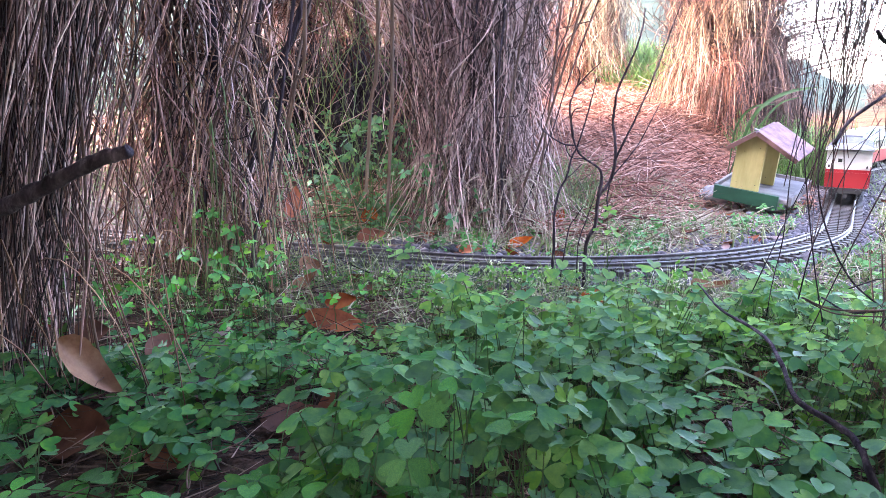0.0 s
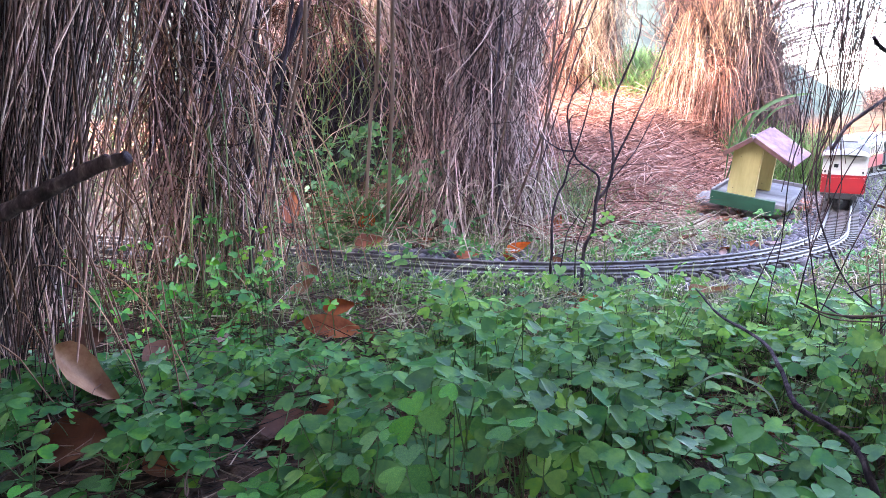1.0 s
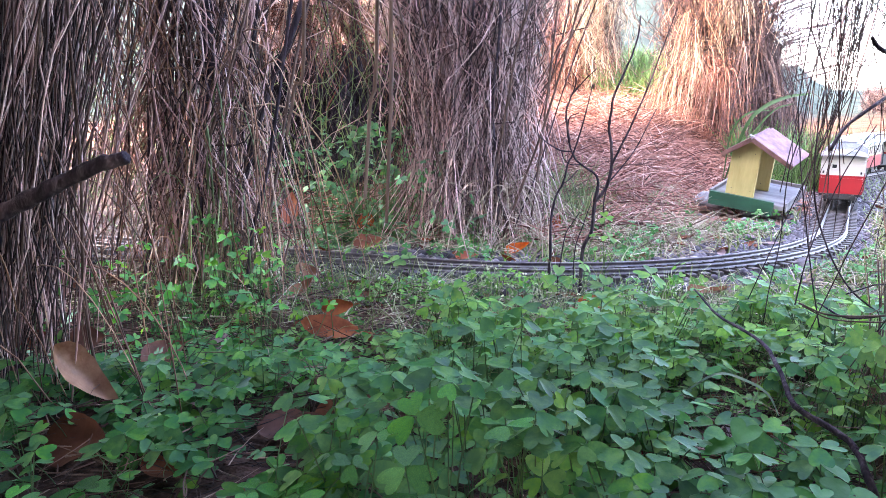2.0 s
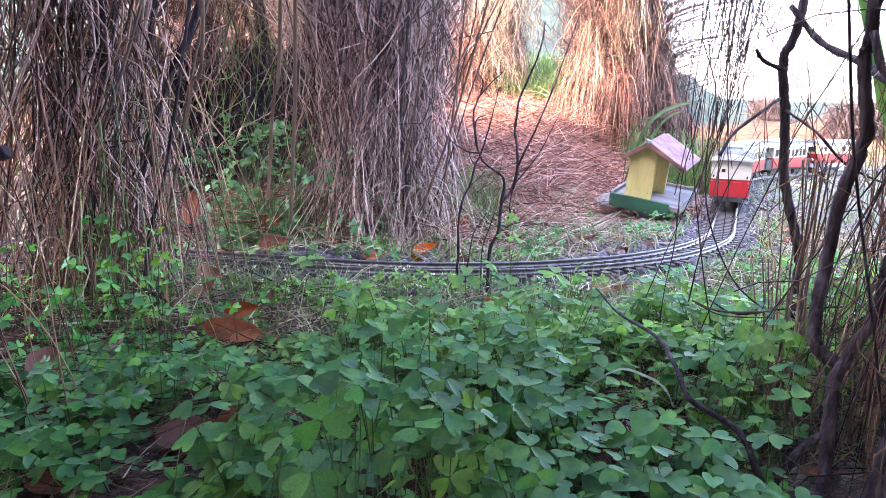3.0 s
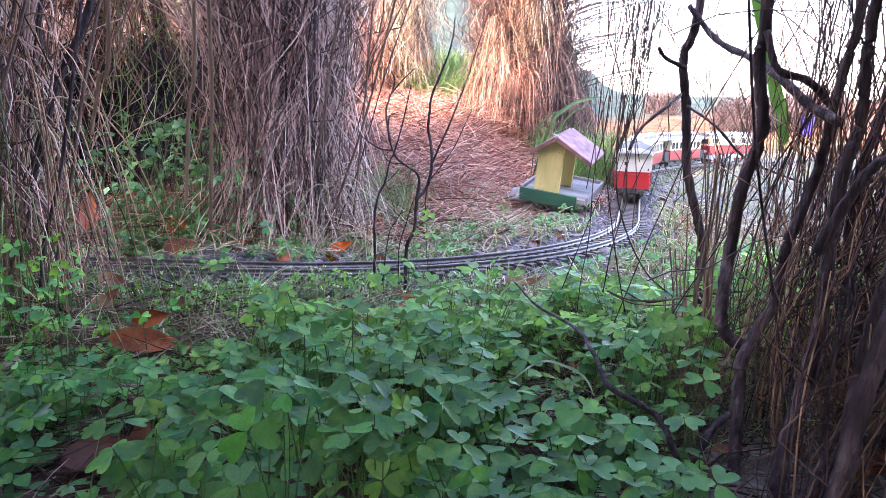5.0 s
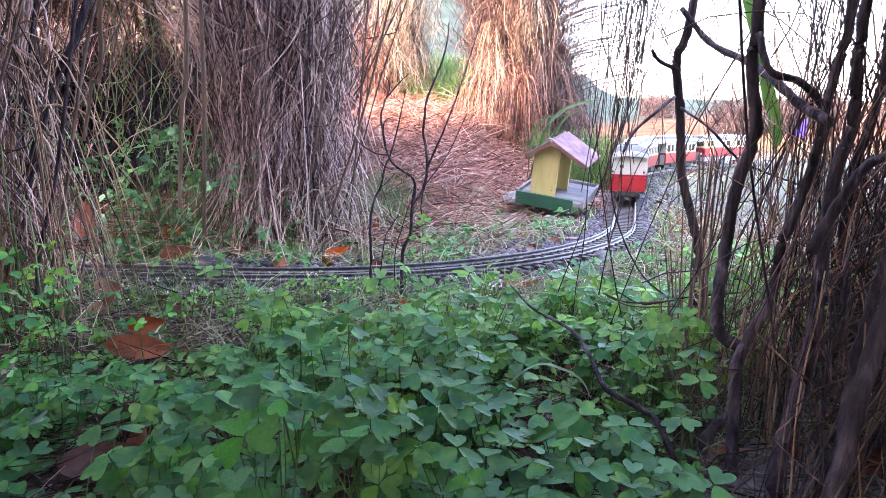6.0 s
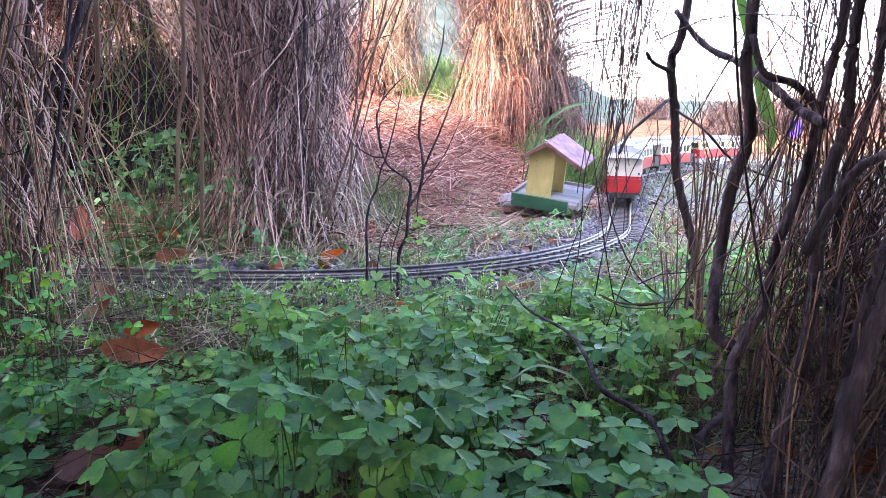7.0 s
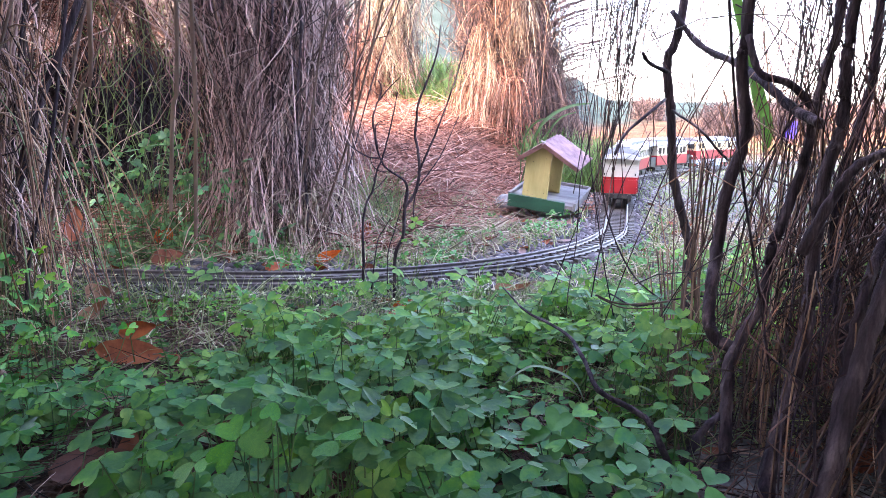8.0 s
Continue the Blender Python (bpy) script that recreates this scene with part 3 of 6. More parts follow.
def strew(name, label, category, mat, n, pick, length, lift, bend, width, seed, zoff=0.002, lying=False):
    r = np.random.default_rng(seed)
    P = pick(r, n)
    P = P[np.hypot(P[:, 0] - 0.25, P[:, 1] - 1.86) > 0.15]
    n = len(P)
    P = np.column_stack([P[:, :2], ground_z(P[:, 0], P[:, 1]) + (r.uniform(0.0, zoff, n))])
    V, F = blades(P, r.uniform(*length, n), r.uniform(*lift, n), r.uniform(*bend, n), r.uniform(*width, n), r)
    if lying:
        low = ground_z(V[:, 0], V[:, 1]) + 0.001
        V[:, 2] = np.maximum(V[:, 2], low)
    ob = put(name, raw_mesh(name, V, F, mat))
    return tagged(ob, label, category, kind="stuff")


def area(x0, x1, y0, y1, keep=None):
    def pick(r, n):
        P = np.column_stack([r.uniform(x0, x1, n), r.uniform(y0, y1, n)])
        return P[keep(P[:, 0], P[:, 1], r)] if keep else P

    return pick


clear = lambda lim: (lambda x, y, r: track_dist(x, y) > lim)  # noqa: E731
strew("needle_litter", "reddish-brown dry needles covering the bank", "dry needles", M["needle"], 20000, area(-1.0, 0.75, 1.25, 3.9, lambda x, y, r: (track_dist(x, y) + 0.2 * lattice(x * 7, y * 7) > 0.34) & (r.random(len(x)) < 0.35 + 0.9 * lattice(x * 16, y * 16)) & (x < 0.2 + 0.3 * (y - 1.4))), (0.02, 0.12), (-0.1, 0.55), (-0.7, 0.2), (0.0008, 0.0024), 11, 0.04, True)
strew("twig_litter", "coarse pinkish dry twigs heaped on the bank", "dry twigs", M["needle"], 2600, area(-0.5, 0.6, 1.65, 3.6, lambda x, y, r: (track_dist(x, y) > 0.3) & (x < 0.2 + 0.3 * (y - 1.4)) & (lattice(x * 6, y * 6) > 0.4)), (0.06, 0.24), (0.0, 0.6), (-0.8, 0.1), (0.0012, 0.003), 24, 0.03, True)
strew("needle_litter", "brown dry needles, darkened as if shaded under the clover", "dry needles", M["dark_litter"], 7000, area(-0.9, 0.7, 0.25, 0.95, clear(0.09)), (0.02, 0.08), (-0.05, 0.3), (-0.4, 0.1), (0.0005, 0.001), 12, 0.02, True)
strew("straw_litter", "pale dry straw lying beside the track", "dry straw", M["straw"], 4600, area(-0.9, 0.9, 0.75, 1.9, clear(0.1)), (0.02, 0.07), (0.0, 0.5), (-0.6, 0.1), (0.0006, 0.0015), 13, 0.015, True)
strew("grass", "short pale green grass beside the track", "grass", M["grass"], 9000, area(-0.8, 1.0, 0.8, 2.2, lambda x, y, r: (track_dist(x, y) > 0.065) & (track_dist(x, y) > 0.1) & (r.random(len(x)) < 0.9 * (lattice(x * 8, y * 8) - 0.2))), (0.012, 0.035), (0.4, 1.5), (-0.9, 0.2), (0.0006, 0.0013), 14, 0.004)
strew("grass", "thin greyish-green grass on the open ground", "grass", M["grass"], 14000, area(0.3, 3.2, 1.6, 5.2, lambda x, y, r: (track_dist(x, y) > 0.06) & (np.hypot(x - 0.25, y - 1.9) > 0.17) & (x > 0.1 + 0.22 * y)), (0.01, 0.04), (0.3, 1.5), (-0.9, 0.2), (0.0008, 0.0018), 15, 0.004)
strew("grass", "bright green grass tuft behind the dry tree", "grass", M["grass"], 420, area(-0.25, -0.1, 1.5, 1.9), (0.04, 0.14), (0.7, 1.5), (-0.9, 0.1), (0.001, 0.002), 17, 0.004)
strew("grass", "fresh green grass behind the bird house", "grass", M["fresh_grass"], 1300, area(0.34, 0.66, 2.6, 3.3), (0.06, 0.24), (0.8, 1.5), (-0.6, 0.1), (0.0014, 0.003), 18, 0.004)
strew("grass", "sunlit green weeds on the bank", "grass", M["fresh_grass"], 2600, area(-0.25, 0.12, 3.9, 5.0), (0.06, 0.24), (0.5, 1.5), (-0.9, 0.1), (0.002, 0.004), 19, 0.004)
strew("straw_litter", "pale straw and thin dry stalks on the foot of the bank", "dry straw", M["straw"], 2300, area(-0.5, 0.7, 1.2, 2.2, lambda x, y, r: (track_dist(x, y) > 0.13) & (track_dist(x, y) < 0.5)), (0.03, 0.11), (0.0, 0.8), (-1.0, 0.1), (0.0008, 0.002), 22, 0.015, True)
strew("grass", "small grey-green weeds on the foot of the bank", "grass", M["stalk"], 5200, area(-0.3, 0.65, 1.22, 2.1, lambda x, y, r: (track_dist(x, y) > 0.08) & (track_dist(x, y) < 0.45) & (r.random(len(x)) < 1.2 * lattice(x * 9, y * 9) - 0.1)), (0.012, 0.045), (0.5, 1.5), (-1.2, 0.3), (0.001, 0.0024), 23, 0.004)
strew("weed_stalks", "pale thin weed stalks between the clover and the track", "weeds", M["stalk"], 2600, area(-0.75, 0.75, 0.72, 1.12, lambda x, y, r: (track_dist(x, y) > 0.06) & (y > 0.76 + 0.4 * x)), (0.02, 0.065), (0.5, 1.5), (-1.6, 0.3), (0.0005, 0.001), 21, 0.004)
strew("sprouts", "pale yellow-green sprouts along the edge of the ballast", "sprouts", M["backlit"], 2600, area(-0.6, 0.7, 0.8, 1.7, lambda x, y, r: (track_dist(x, y) > 0.08) & (track_dist(x, y) < 0.2) & (lattice(x * 12, y * 12) > 0.4)), (0.01, 0.03), (0.6, 1.5), (-0.9, 0.4), (0.0008, 0.0018), 20, 0.004)
strew("grass", "thin green grass stems among the clover", "grass", M["grass"], 1300, area(-0.2, 0.6, 0.55, 0.98, lambda x, y, r: track_dist(x, y) > 0.08), (0.03, 0.09), (0.4, 1.4), (-1.6, 0.3), (0.0004, 0.0009), 25, 0.004)
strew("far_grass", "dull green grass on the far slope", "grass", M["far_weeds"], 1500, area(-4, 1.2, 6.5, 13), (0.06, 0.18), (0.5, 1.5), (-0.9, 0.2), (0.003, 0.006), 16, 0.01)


# ---- dry-twig trees ----
def hanging(r, n, base, r_low, r_high, top, bottom, sway, k=10, lean=(0, 0), flare=0.0, fill=0.5, clumps=16, spread=0.025, slant=0.05):
    """Paths of drooping twigs round a tree, in loose locks: from up in the crown down to, or near, the ground."""
    ca = r.uniform(0, 2 * np.pi, clumps)
    cr = fill + (1 - fill) * r.random(clumps) ** 0.5
    cl = r.normal(0, slant, (clumps, 2))
    c = np.minimum((r.random(n) ** 1.3 * clumps).astype(int), clumps - 1)
    hi = r.uniform(*top, n)
    lo = r.uniform(*bottom, n)
    t = np.linspace(0, 1, k)[None, :]
    z = hi[:, None] + (lo - hi)[:, None] * t
    share = np.clip(1 - z, -0.4, 1)
    rr = cr[c][:, None] * (r_high + (r_low - r_high) * share + flare * np.clip(share, 0, 1) ** 4)
    a2 = ca[c][:, None] + r.normal(0, 0.25, n)[:, None] * t
    off = r.normal(0, 1, (n, 2)) * spread * r.uniform(0.3, 1.6, (n, 1))
    own = cl[c] + r.normal(0, slant * 0.8, (n, 2))
    kick = r.normal(0, flare * 0.8 + 0.004, (n, 2))
    x = base[0] + rr * np.cos(a2) + off[:, :1] + (lean[0] + own[:, :1]) * (z - 0.25) + kick[:, :1] * np.clip(share, 0, 1) ** 6
    y = base[1] + rr * np.sin(a2) + off[:, 1:] + (lean[1] + own[:, 1:]) * (z - 0.25) + kick[:, 1:] * np.clip(share, 0, 1) ** 6
    for freq in (1.0, 2.3, 4.7):
        ph = r.uniform(0, 6.28, (2, n, 1))
        amp = np.abs(r.normal(0, sway / freq, (2, n, 1)))
        x = x + amp[0] * np.sin(ph[0] + 6.28 * freq * t * 0.7)
        y = y + amp[1] * np.sin(ph[1] + 6.28 * freq * t * 0.7)
    return np.stack([x, y, z + float(ground_z(base[0], base[1]))], -1)


def tangle(r, n, base, radius, low, high, length, sway, upright=0.5, k=8):
    """Paths of short crossing twigs inside a tree, at all slants."""
    a, q = r.uniform(0, 2 * np.pi, n), radius * r.random(n) ** 0.5
    p = np.stack([base[0] + q * np.cos(a), base[1] + q * np.sin(a), r.uniform(low, high, n)], -1)
    d = r.normal(0, 1, (n, 3)) * [1, 1, 0.5]
    d[:, 2] += r.choice([-1, 1], n) * upright * 2
    d /= np.linalg.norm(d, axis=1, keepdims=True)
    s = np.linspace(-0.5, 0.5, k)[None, :, None]
    size = r.uniform(*length, n)
    path = p[:, None] + d[:, None] * s * size[:, None, None]
    path[..., 2] -= ((s[..., 0] * 2) ** 2) * size[:, None] * r.uniform(0, 0.3, (n, 1))
    for freq in (1.0, 2.2):
        path = path + np.sin(r.uniform(0, 6.28, (n, 1, 3)) + 6.28 * freq * s) * np.abs(r.normal(0, sway / freq, (n, 1, 3)))
    path[..., 2] += float(ground_z(base[0], base[1]))
    return path


def arching(r, n, base, reach, start, rise, k=9, toward=None, spread=1.2):
    """Paths of twigs that spring up from a tree's foot or stem, bow over and droop to the ground."""
    a = r.uniform(0, 2 * np.pi, n) if toward is None else r.normal(toward, spread, n)
    R = r.uniform(*reach, n)[:, None]
    z0 = r.uniform(*start, n)[:, None]
    up = r.uniform(*rise, n)[:, None]
    t = np.linspace(0, 1, k)[None]
    a2 = a[:, None] + r.normal(0, 0.4, (n, 1)) * t
    z = z0 + 4 * up * t * (1 - t) - z0 * t**2
    off = r.normal(0, 0.025, (n, 2))
    x = base[0] + off[:, :1] + R * t**0.8 * np.cos(a2)
    y = base[1] + off[:, 1:] + R * t**0.8 * np.sin(a2)
    return np.stack([x, y, z + float(ground_z(base[0], base[1]))], -1)


def crook(r, p0, p1, k=12, wig=0.02):
    """A crooked limb's path from p0 to p1."""
    t = np.linspace(0, 1, k)[:, None]
    p = np.array(p0) + (np.array(p1) - np.array(p0)) * t
    for f in (1.3, 2.9, 5.3):
        p = p + wig / f * np.sin(6.28 * f * t * 0.6 + r.uniform(0, 6.28, 3)) * np.sin(np.pi * np.clip(t, 0.0, 1)) ** 0.5 * [1, 1, 0.3]
    return p


def limb(r, name, p0, p1, r0, r1, mat, parent, k=18, wig=0.02, label="", knots=True):
    path = crook(r, p0, p1, k, wig)
    rad = np.linspace(r0, r1, k)
    if knots:
        rad = rad * (1 + 0.16 * np.sin(np.arange(k) * 1.9 + r.uniform(0, 6)) * r.random(k))
    V, F = tubes(path[None], rad[None], 9)
    ob = put(name, raw_mesh(name, V, F, mat), parent, label)
    ob.data.shade_smooth()
    return path


def tuft(r, n, at, fall, out, k=8):
    """Paths of a lock of twigs that springs from one place in a crown and droops."""
    t = np.linspace(0, 1, k)[None]
    a, q = r.uniform(0, 2 * np.pi, (n, 1)), r.uniform(*out, (n, 1))
    drop = r.uniform(*fall, (n, 1))
    p = np.array(at) + r.normal(0, 0.02, (n, 3))
    a2 = a + r.normal(0, 0.5, (n, 1)) * t
    x = p[:, :1] + q * t**0.7 * np.cos(a2)
    y = p[:, 1:2] + q * t**0.7 * np.sin(a2)
    z = p[:, 2:] + 0.25 * q * np.sin(np.pi * t) - drop * t**1.4
    return np.stack([x, y, z], -1)


def tree(name, label, seed, base, limbs, masses, mat_wood="bark", group="dry trees", fewer=1.0, thick=1.0):
    r = np.random.default_rng(seed)
    e = thing(name, label, "tree", group=group)
    gz = float(ground_z(base[0], base[1]))
    for p0, p1, r0, r1, wig in limbs:
        limb(r, "trunk" if r0 > 0.014 else "branch", (p0[0], p0[1], p0[2] + gz - 0.02), (p1[0], p1[1], p1[2] + gz), r0, r1, M[mat_wood], e, wig=wig)
    for n, mat, width, kw in masses:
        n, width = int(n * fewer), (width[0] * thick, width[1] * thick)
        P = tuft(r, n, **kw) if "fall" in kw else tangle(r, n, **kw) if "radius" in kw else arching(r, n, **kw) if "reach" in kw else hanging(r, n, **kw)
        low = ground_z(P[..., 0].ravel(), P[..., 1].ravel()).reshape(P.shape[:2])
        P[..., 2] = np.maximum(P[..., 2], low - 0.004)
        V, F = tubes(P, r.uniform(*width, n), 3, 0.55)
        tagged(put("twig_curtain", raw_mesh("twig_curtain", V, F, M[mat]), e), kind="stuff")
    return e


def through_points(pts, per=6):
    """A smooth path through a few guide points."""
    p = np.array(pts, float)
    p = np.vstack([2 * p[0] - p[1], p, 2 * p[-1] - p[-2]])
    out = []
    for a, b, c, d in zip(p, p[1:], p[2:], p[3:]):
        for t in np.arange(per) / per:
            out.append(0.5 * (2 * b + (c - a) * t + (2 * a - 5 * b + 4 * c - d) * t**2 + (3 * b - a - 3 * c + d) * t**3))
    out.append(p[-2])
    return np.array(out)


def bough(r, name, pts, r0, r1, mat, parent, sides=9, label="", rough=0.16, per=6):
    """A limb with knots, closed at its ends."""
    path = through_points(pts, per)
    k = len(path)
    path = path + r.normal(0, 0.07 * min(r0, 0.006), path.shape)
    rad = np.linspace(r0, r1, k) * (1 + rough * np.sin(np.arange(k) * 1.7 + r.uniform(0, 6)) * r.random(k))
    path = np.vstack([path[:1], path, path[-1:]])
    rad = np.r_[rad[0] * 0.05, rad, rad[-1] * 0.05]
    V, F = tubes(path[None], rad[None], sides)
    me = raw_mesh(name, V, F, mat)
    me.shade_smooth()
    return put(name, me, parent, label)


def stray(e, seed, n, base, radius, top, lean, width, mats, low=-0.02, wob=0.0035):
    """Single longer twigs and thin stems that stand out from a tree's curtain."""
    r = np.random.default_rng(seed)
    gz = float(ground_z(*base))
    for _ in range(n):
        a, q = r.uniform(0, 6.28), radius * r.random() ** 0.5
        x, y, h = base[0] + q * math.cos(a), base[1] + q * math.sin(a), r.uniform(*top)
        dx, dy = r.normal(lean[0], lean[2]), r.normal(lean[1], lean[2])
        pts = [(x + dx * h * u + r.normal(0, wob), y + dy * h * u + r.normal(0, wob), gz + low + (h - low) * u) for u in (0, 0.2, 0.42, 0.66, 0.85, 1.0)]
        w = r.uniform(*width)
        bough(r, "twig", pts, w, w * r.uniform(0.45, 0.8), M[mats[r.integers(len(mats))]], e, sides=5, per=4)


# the tree behind the track
rt = np.random.default_rng(5)
t_c = tree("dry_tree", "dense dry tree of hanging greyish-brown twigs behind the track", 21, (-0.34, 1.5), [], [
    (900, "twig_pale", (0.0007, 0.0016), dict(base=(-0.35, 1.49), r_low=0.09, r_high=0.095, top=(0.5, 0.64), bottom=(-0.02, 0.1), sway=0.024, flare=0.04, fill=0.35, clumps=30, spread=0.014, slant=0.1)),
    (420, "twig", (0.0006, 0.0012), dict(base=(-0.345, 1.45), r_low=0.1, r_high=0.095, top=(0.5, 0.64), bottom=(-0.02, 0.4), sway=0.04, flare=0.05, fill=0.4, clumps=40, spread=0.035, slant=0.16)),
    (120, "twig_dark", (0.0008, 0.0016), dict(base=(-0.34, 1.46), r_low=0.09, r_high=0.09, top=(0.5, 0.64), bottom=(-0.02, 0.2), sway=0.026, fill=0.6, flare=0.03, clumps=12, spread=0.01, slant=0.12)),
    # dark core standing for the shade inside the curtain
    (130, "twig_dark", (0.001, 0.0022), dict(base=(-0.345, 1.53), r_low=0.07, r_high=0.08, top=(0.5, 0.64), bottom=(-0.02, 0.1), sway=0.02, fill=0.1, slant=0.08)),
    (200, "twig_pale", (0.0006, 0.0012), dict(base=(-0.3, 1.46), reach=(0.05, 0.19), start=(0.05, 0.45), rise=(-0.02, 0.1))),
    (150, "twig_pale", (0.0005, 0.001), dict(base=(-0.3, 1.42), radius=0.13, low=0.05, high=0.55, length=(0.12, 0.4), sway=0.012, upright=1.1)),
    (50, "twig_dark", (0.0006, 0.0012), dict(base=(-0.24, 1.42), radius=0.1, low=0.1, high=0.6, length=(0.15, 0.4), sway=0.03, upright=0.9)),
    (240, "straw", (0.0006, 0.0012), dict(base=(-0.28, 1.42), reach=(0.05, 0.2), start=(0.02, 0.12), rise=(0.0, 0.06))),
    (60, "twig_dark", (0.001, 0.0022), dict(base=(-0.36, 1.56), radius=0.1, low=0.0, high=0.5, length=(0.15, 0.4), sway=0.01, upright=1.1)),
], fewer=0.72, thick=1.25)
bough(rt, "trunk", [(-0.375, 1.43, -0.03), (-0.372, 1.44, 0.07), (-0.355, 1.43, 0.2), (-0.338, 1.42, 0.33), (-0.315, 1.42, 0.43), (-0.29, 1.45, 0.7), (-0.3, 1.5, 1.3)], 0.015, 0.011, M["bark"], t_c)
bough(rt, "trunk", [(-0.27, 1.55, -0.03), (-0.28, 1.55, 0.3), (-0.3, 1.54, 0.7), (-0.3, 1.55, 1.4)], 0.03, 0.02, M["bark"], t_c)
stray(t_c, 81, 26, (-0.31, 1.45), 0.13, (0.5, 1.2), (0.05, 0, 0.14), (0.0012, 0.003), ("bark", "bark_brown", "bark_brown"))

# the broad tree with the dark hollow, further back
t_h = tree("dry_tree", "broad dry tree with a dark hollow under its hanging twigs", 22, (-0.78, 1.85), [], [
    (50, "twig", (0.0011, 0.0022), dict(base=(-0.72, 1.8), r_low=0.26, r_high=0.24, top=(0.6, 1.5), bottom=(0.38, 0.6), sway=0.03, fill=0.4, clumps=30, spread=0.04, slant=0.14)),
    # two near-black masses that put the hollow's shade into colour
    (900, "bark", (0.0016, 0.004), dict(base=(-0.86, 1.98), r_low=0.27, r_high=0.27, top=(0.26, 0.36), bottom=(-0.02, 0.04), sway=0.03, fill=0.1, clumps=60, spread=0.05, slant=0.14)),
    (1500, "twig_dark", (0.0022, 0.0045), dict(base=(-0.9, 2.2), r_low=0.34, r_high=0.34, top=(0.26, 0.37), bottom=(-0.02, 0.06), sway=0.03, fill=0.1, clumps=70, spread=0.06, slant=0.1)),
    (50, "twig", (0.001, 0.002), dict(base=(-0.47, 1.62), r_low=0.04, r_high=0.07, top=(0.5, 1.3), bottom=(-0.02, 0.1), sway=0.02, fill=0.2, clumps=20, spread=0.025, slant=0.14)),
    (60, "twig_warm", (0.001, 0.0019), dict(base=(-0.47, 1.55), r_low=0.04, r_high=0.07, top=(0.4, 1.0), bottom=(-0.02, 0.15), sway=0.03, fill=0.2, clumps=24, spread=0.03, slant=0.16)),
    (40, "twig_pale", (0.001, 0.002), dict(base=(-1.0, 1.72), r_low=0.1, r_high=0.12, top=(0.5, 1.3), bottom=(-0.02, 0.1), sway=0.02, fill=0.2, clumps=20, spread=0.03, slant=0.16)),
    (26, "twig", (0.0008, 0.0017), dict(base=(-0.66, 1.56), r_low=0.14, r_high=0.18, top=(0.4, 0.9), bottom=(0.0, 0.3), sway=0.05, fill=0.1, clumps=46, spread=0.05, slant=0.22)),
    (110, "needle", (0.0012, 0.0026), dict(base=(-0.76, 1.78), radius=0.27, low=0.41, high=0.56, length=(0.12, 0.32), sway=0.012, upright=0.15)),
    (90, "twig_warm", (0.001, 0.002), dict(at=(-0.72, 1.62, 0.52), fall=(0.06, 0.2), out=(0.03, 0.16))),
    (90, "needle", (0.001, 0.002), dict(at=(-0.86, 1.66, 0.5), fall=(0.06, 0.2), out=(0.03, 0.16))),
    (60, "grass", (0.0007, 0.0015), dict(base=(-0.6, 1.5), radius=0.12, low=0.1, high=0.45, length=(0.1, 0.3), sway=0.02, upright=1.2)),
])
for q in ((-0.8, 1.95), (-0.68, 2.0), (-0.9, 1.85), (-0.6, 1.98)):
    bough(rt, "trunk", [(q[0], q[1], 0), (q[0] + 0.02, q[1], 0.3), (q[0] - 0.02, q[1], 0.8), (q[0], q[1], 1.4)], 0.02, 0.012, M["bark"], t_h)

t_l = tree("dry_tree", "dry tree of tangled brown twigs far along the track", 23, (-1.35, 1.8), [], [
    (120, "twig_warm", (0.001, 0.0022), dict(base=(-1.35, 1.9), r_low=0.42, r_high=0.35, top=(0.5, 1.5), bottom=(-0.02, 0.5), sway=0.04, fill=0.3, clumps=50, spread=0.05, slant=0.1)),
    (300, "grass", (0.001, 0.002), dict(base=(-1.2, 1.6), radius=0.4, low=0.0, high=0.4, length=(0.15, 0.4), sway=0.03, upright=0.9)),
])
bough(rt, "trunk", [(-1.35, 1.8, 0), (-1.33, 1.8, 0.5), (-1.37, 1.8, 1.4)], 0.02, 0.012, M["bark"], t_l)

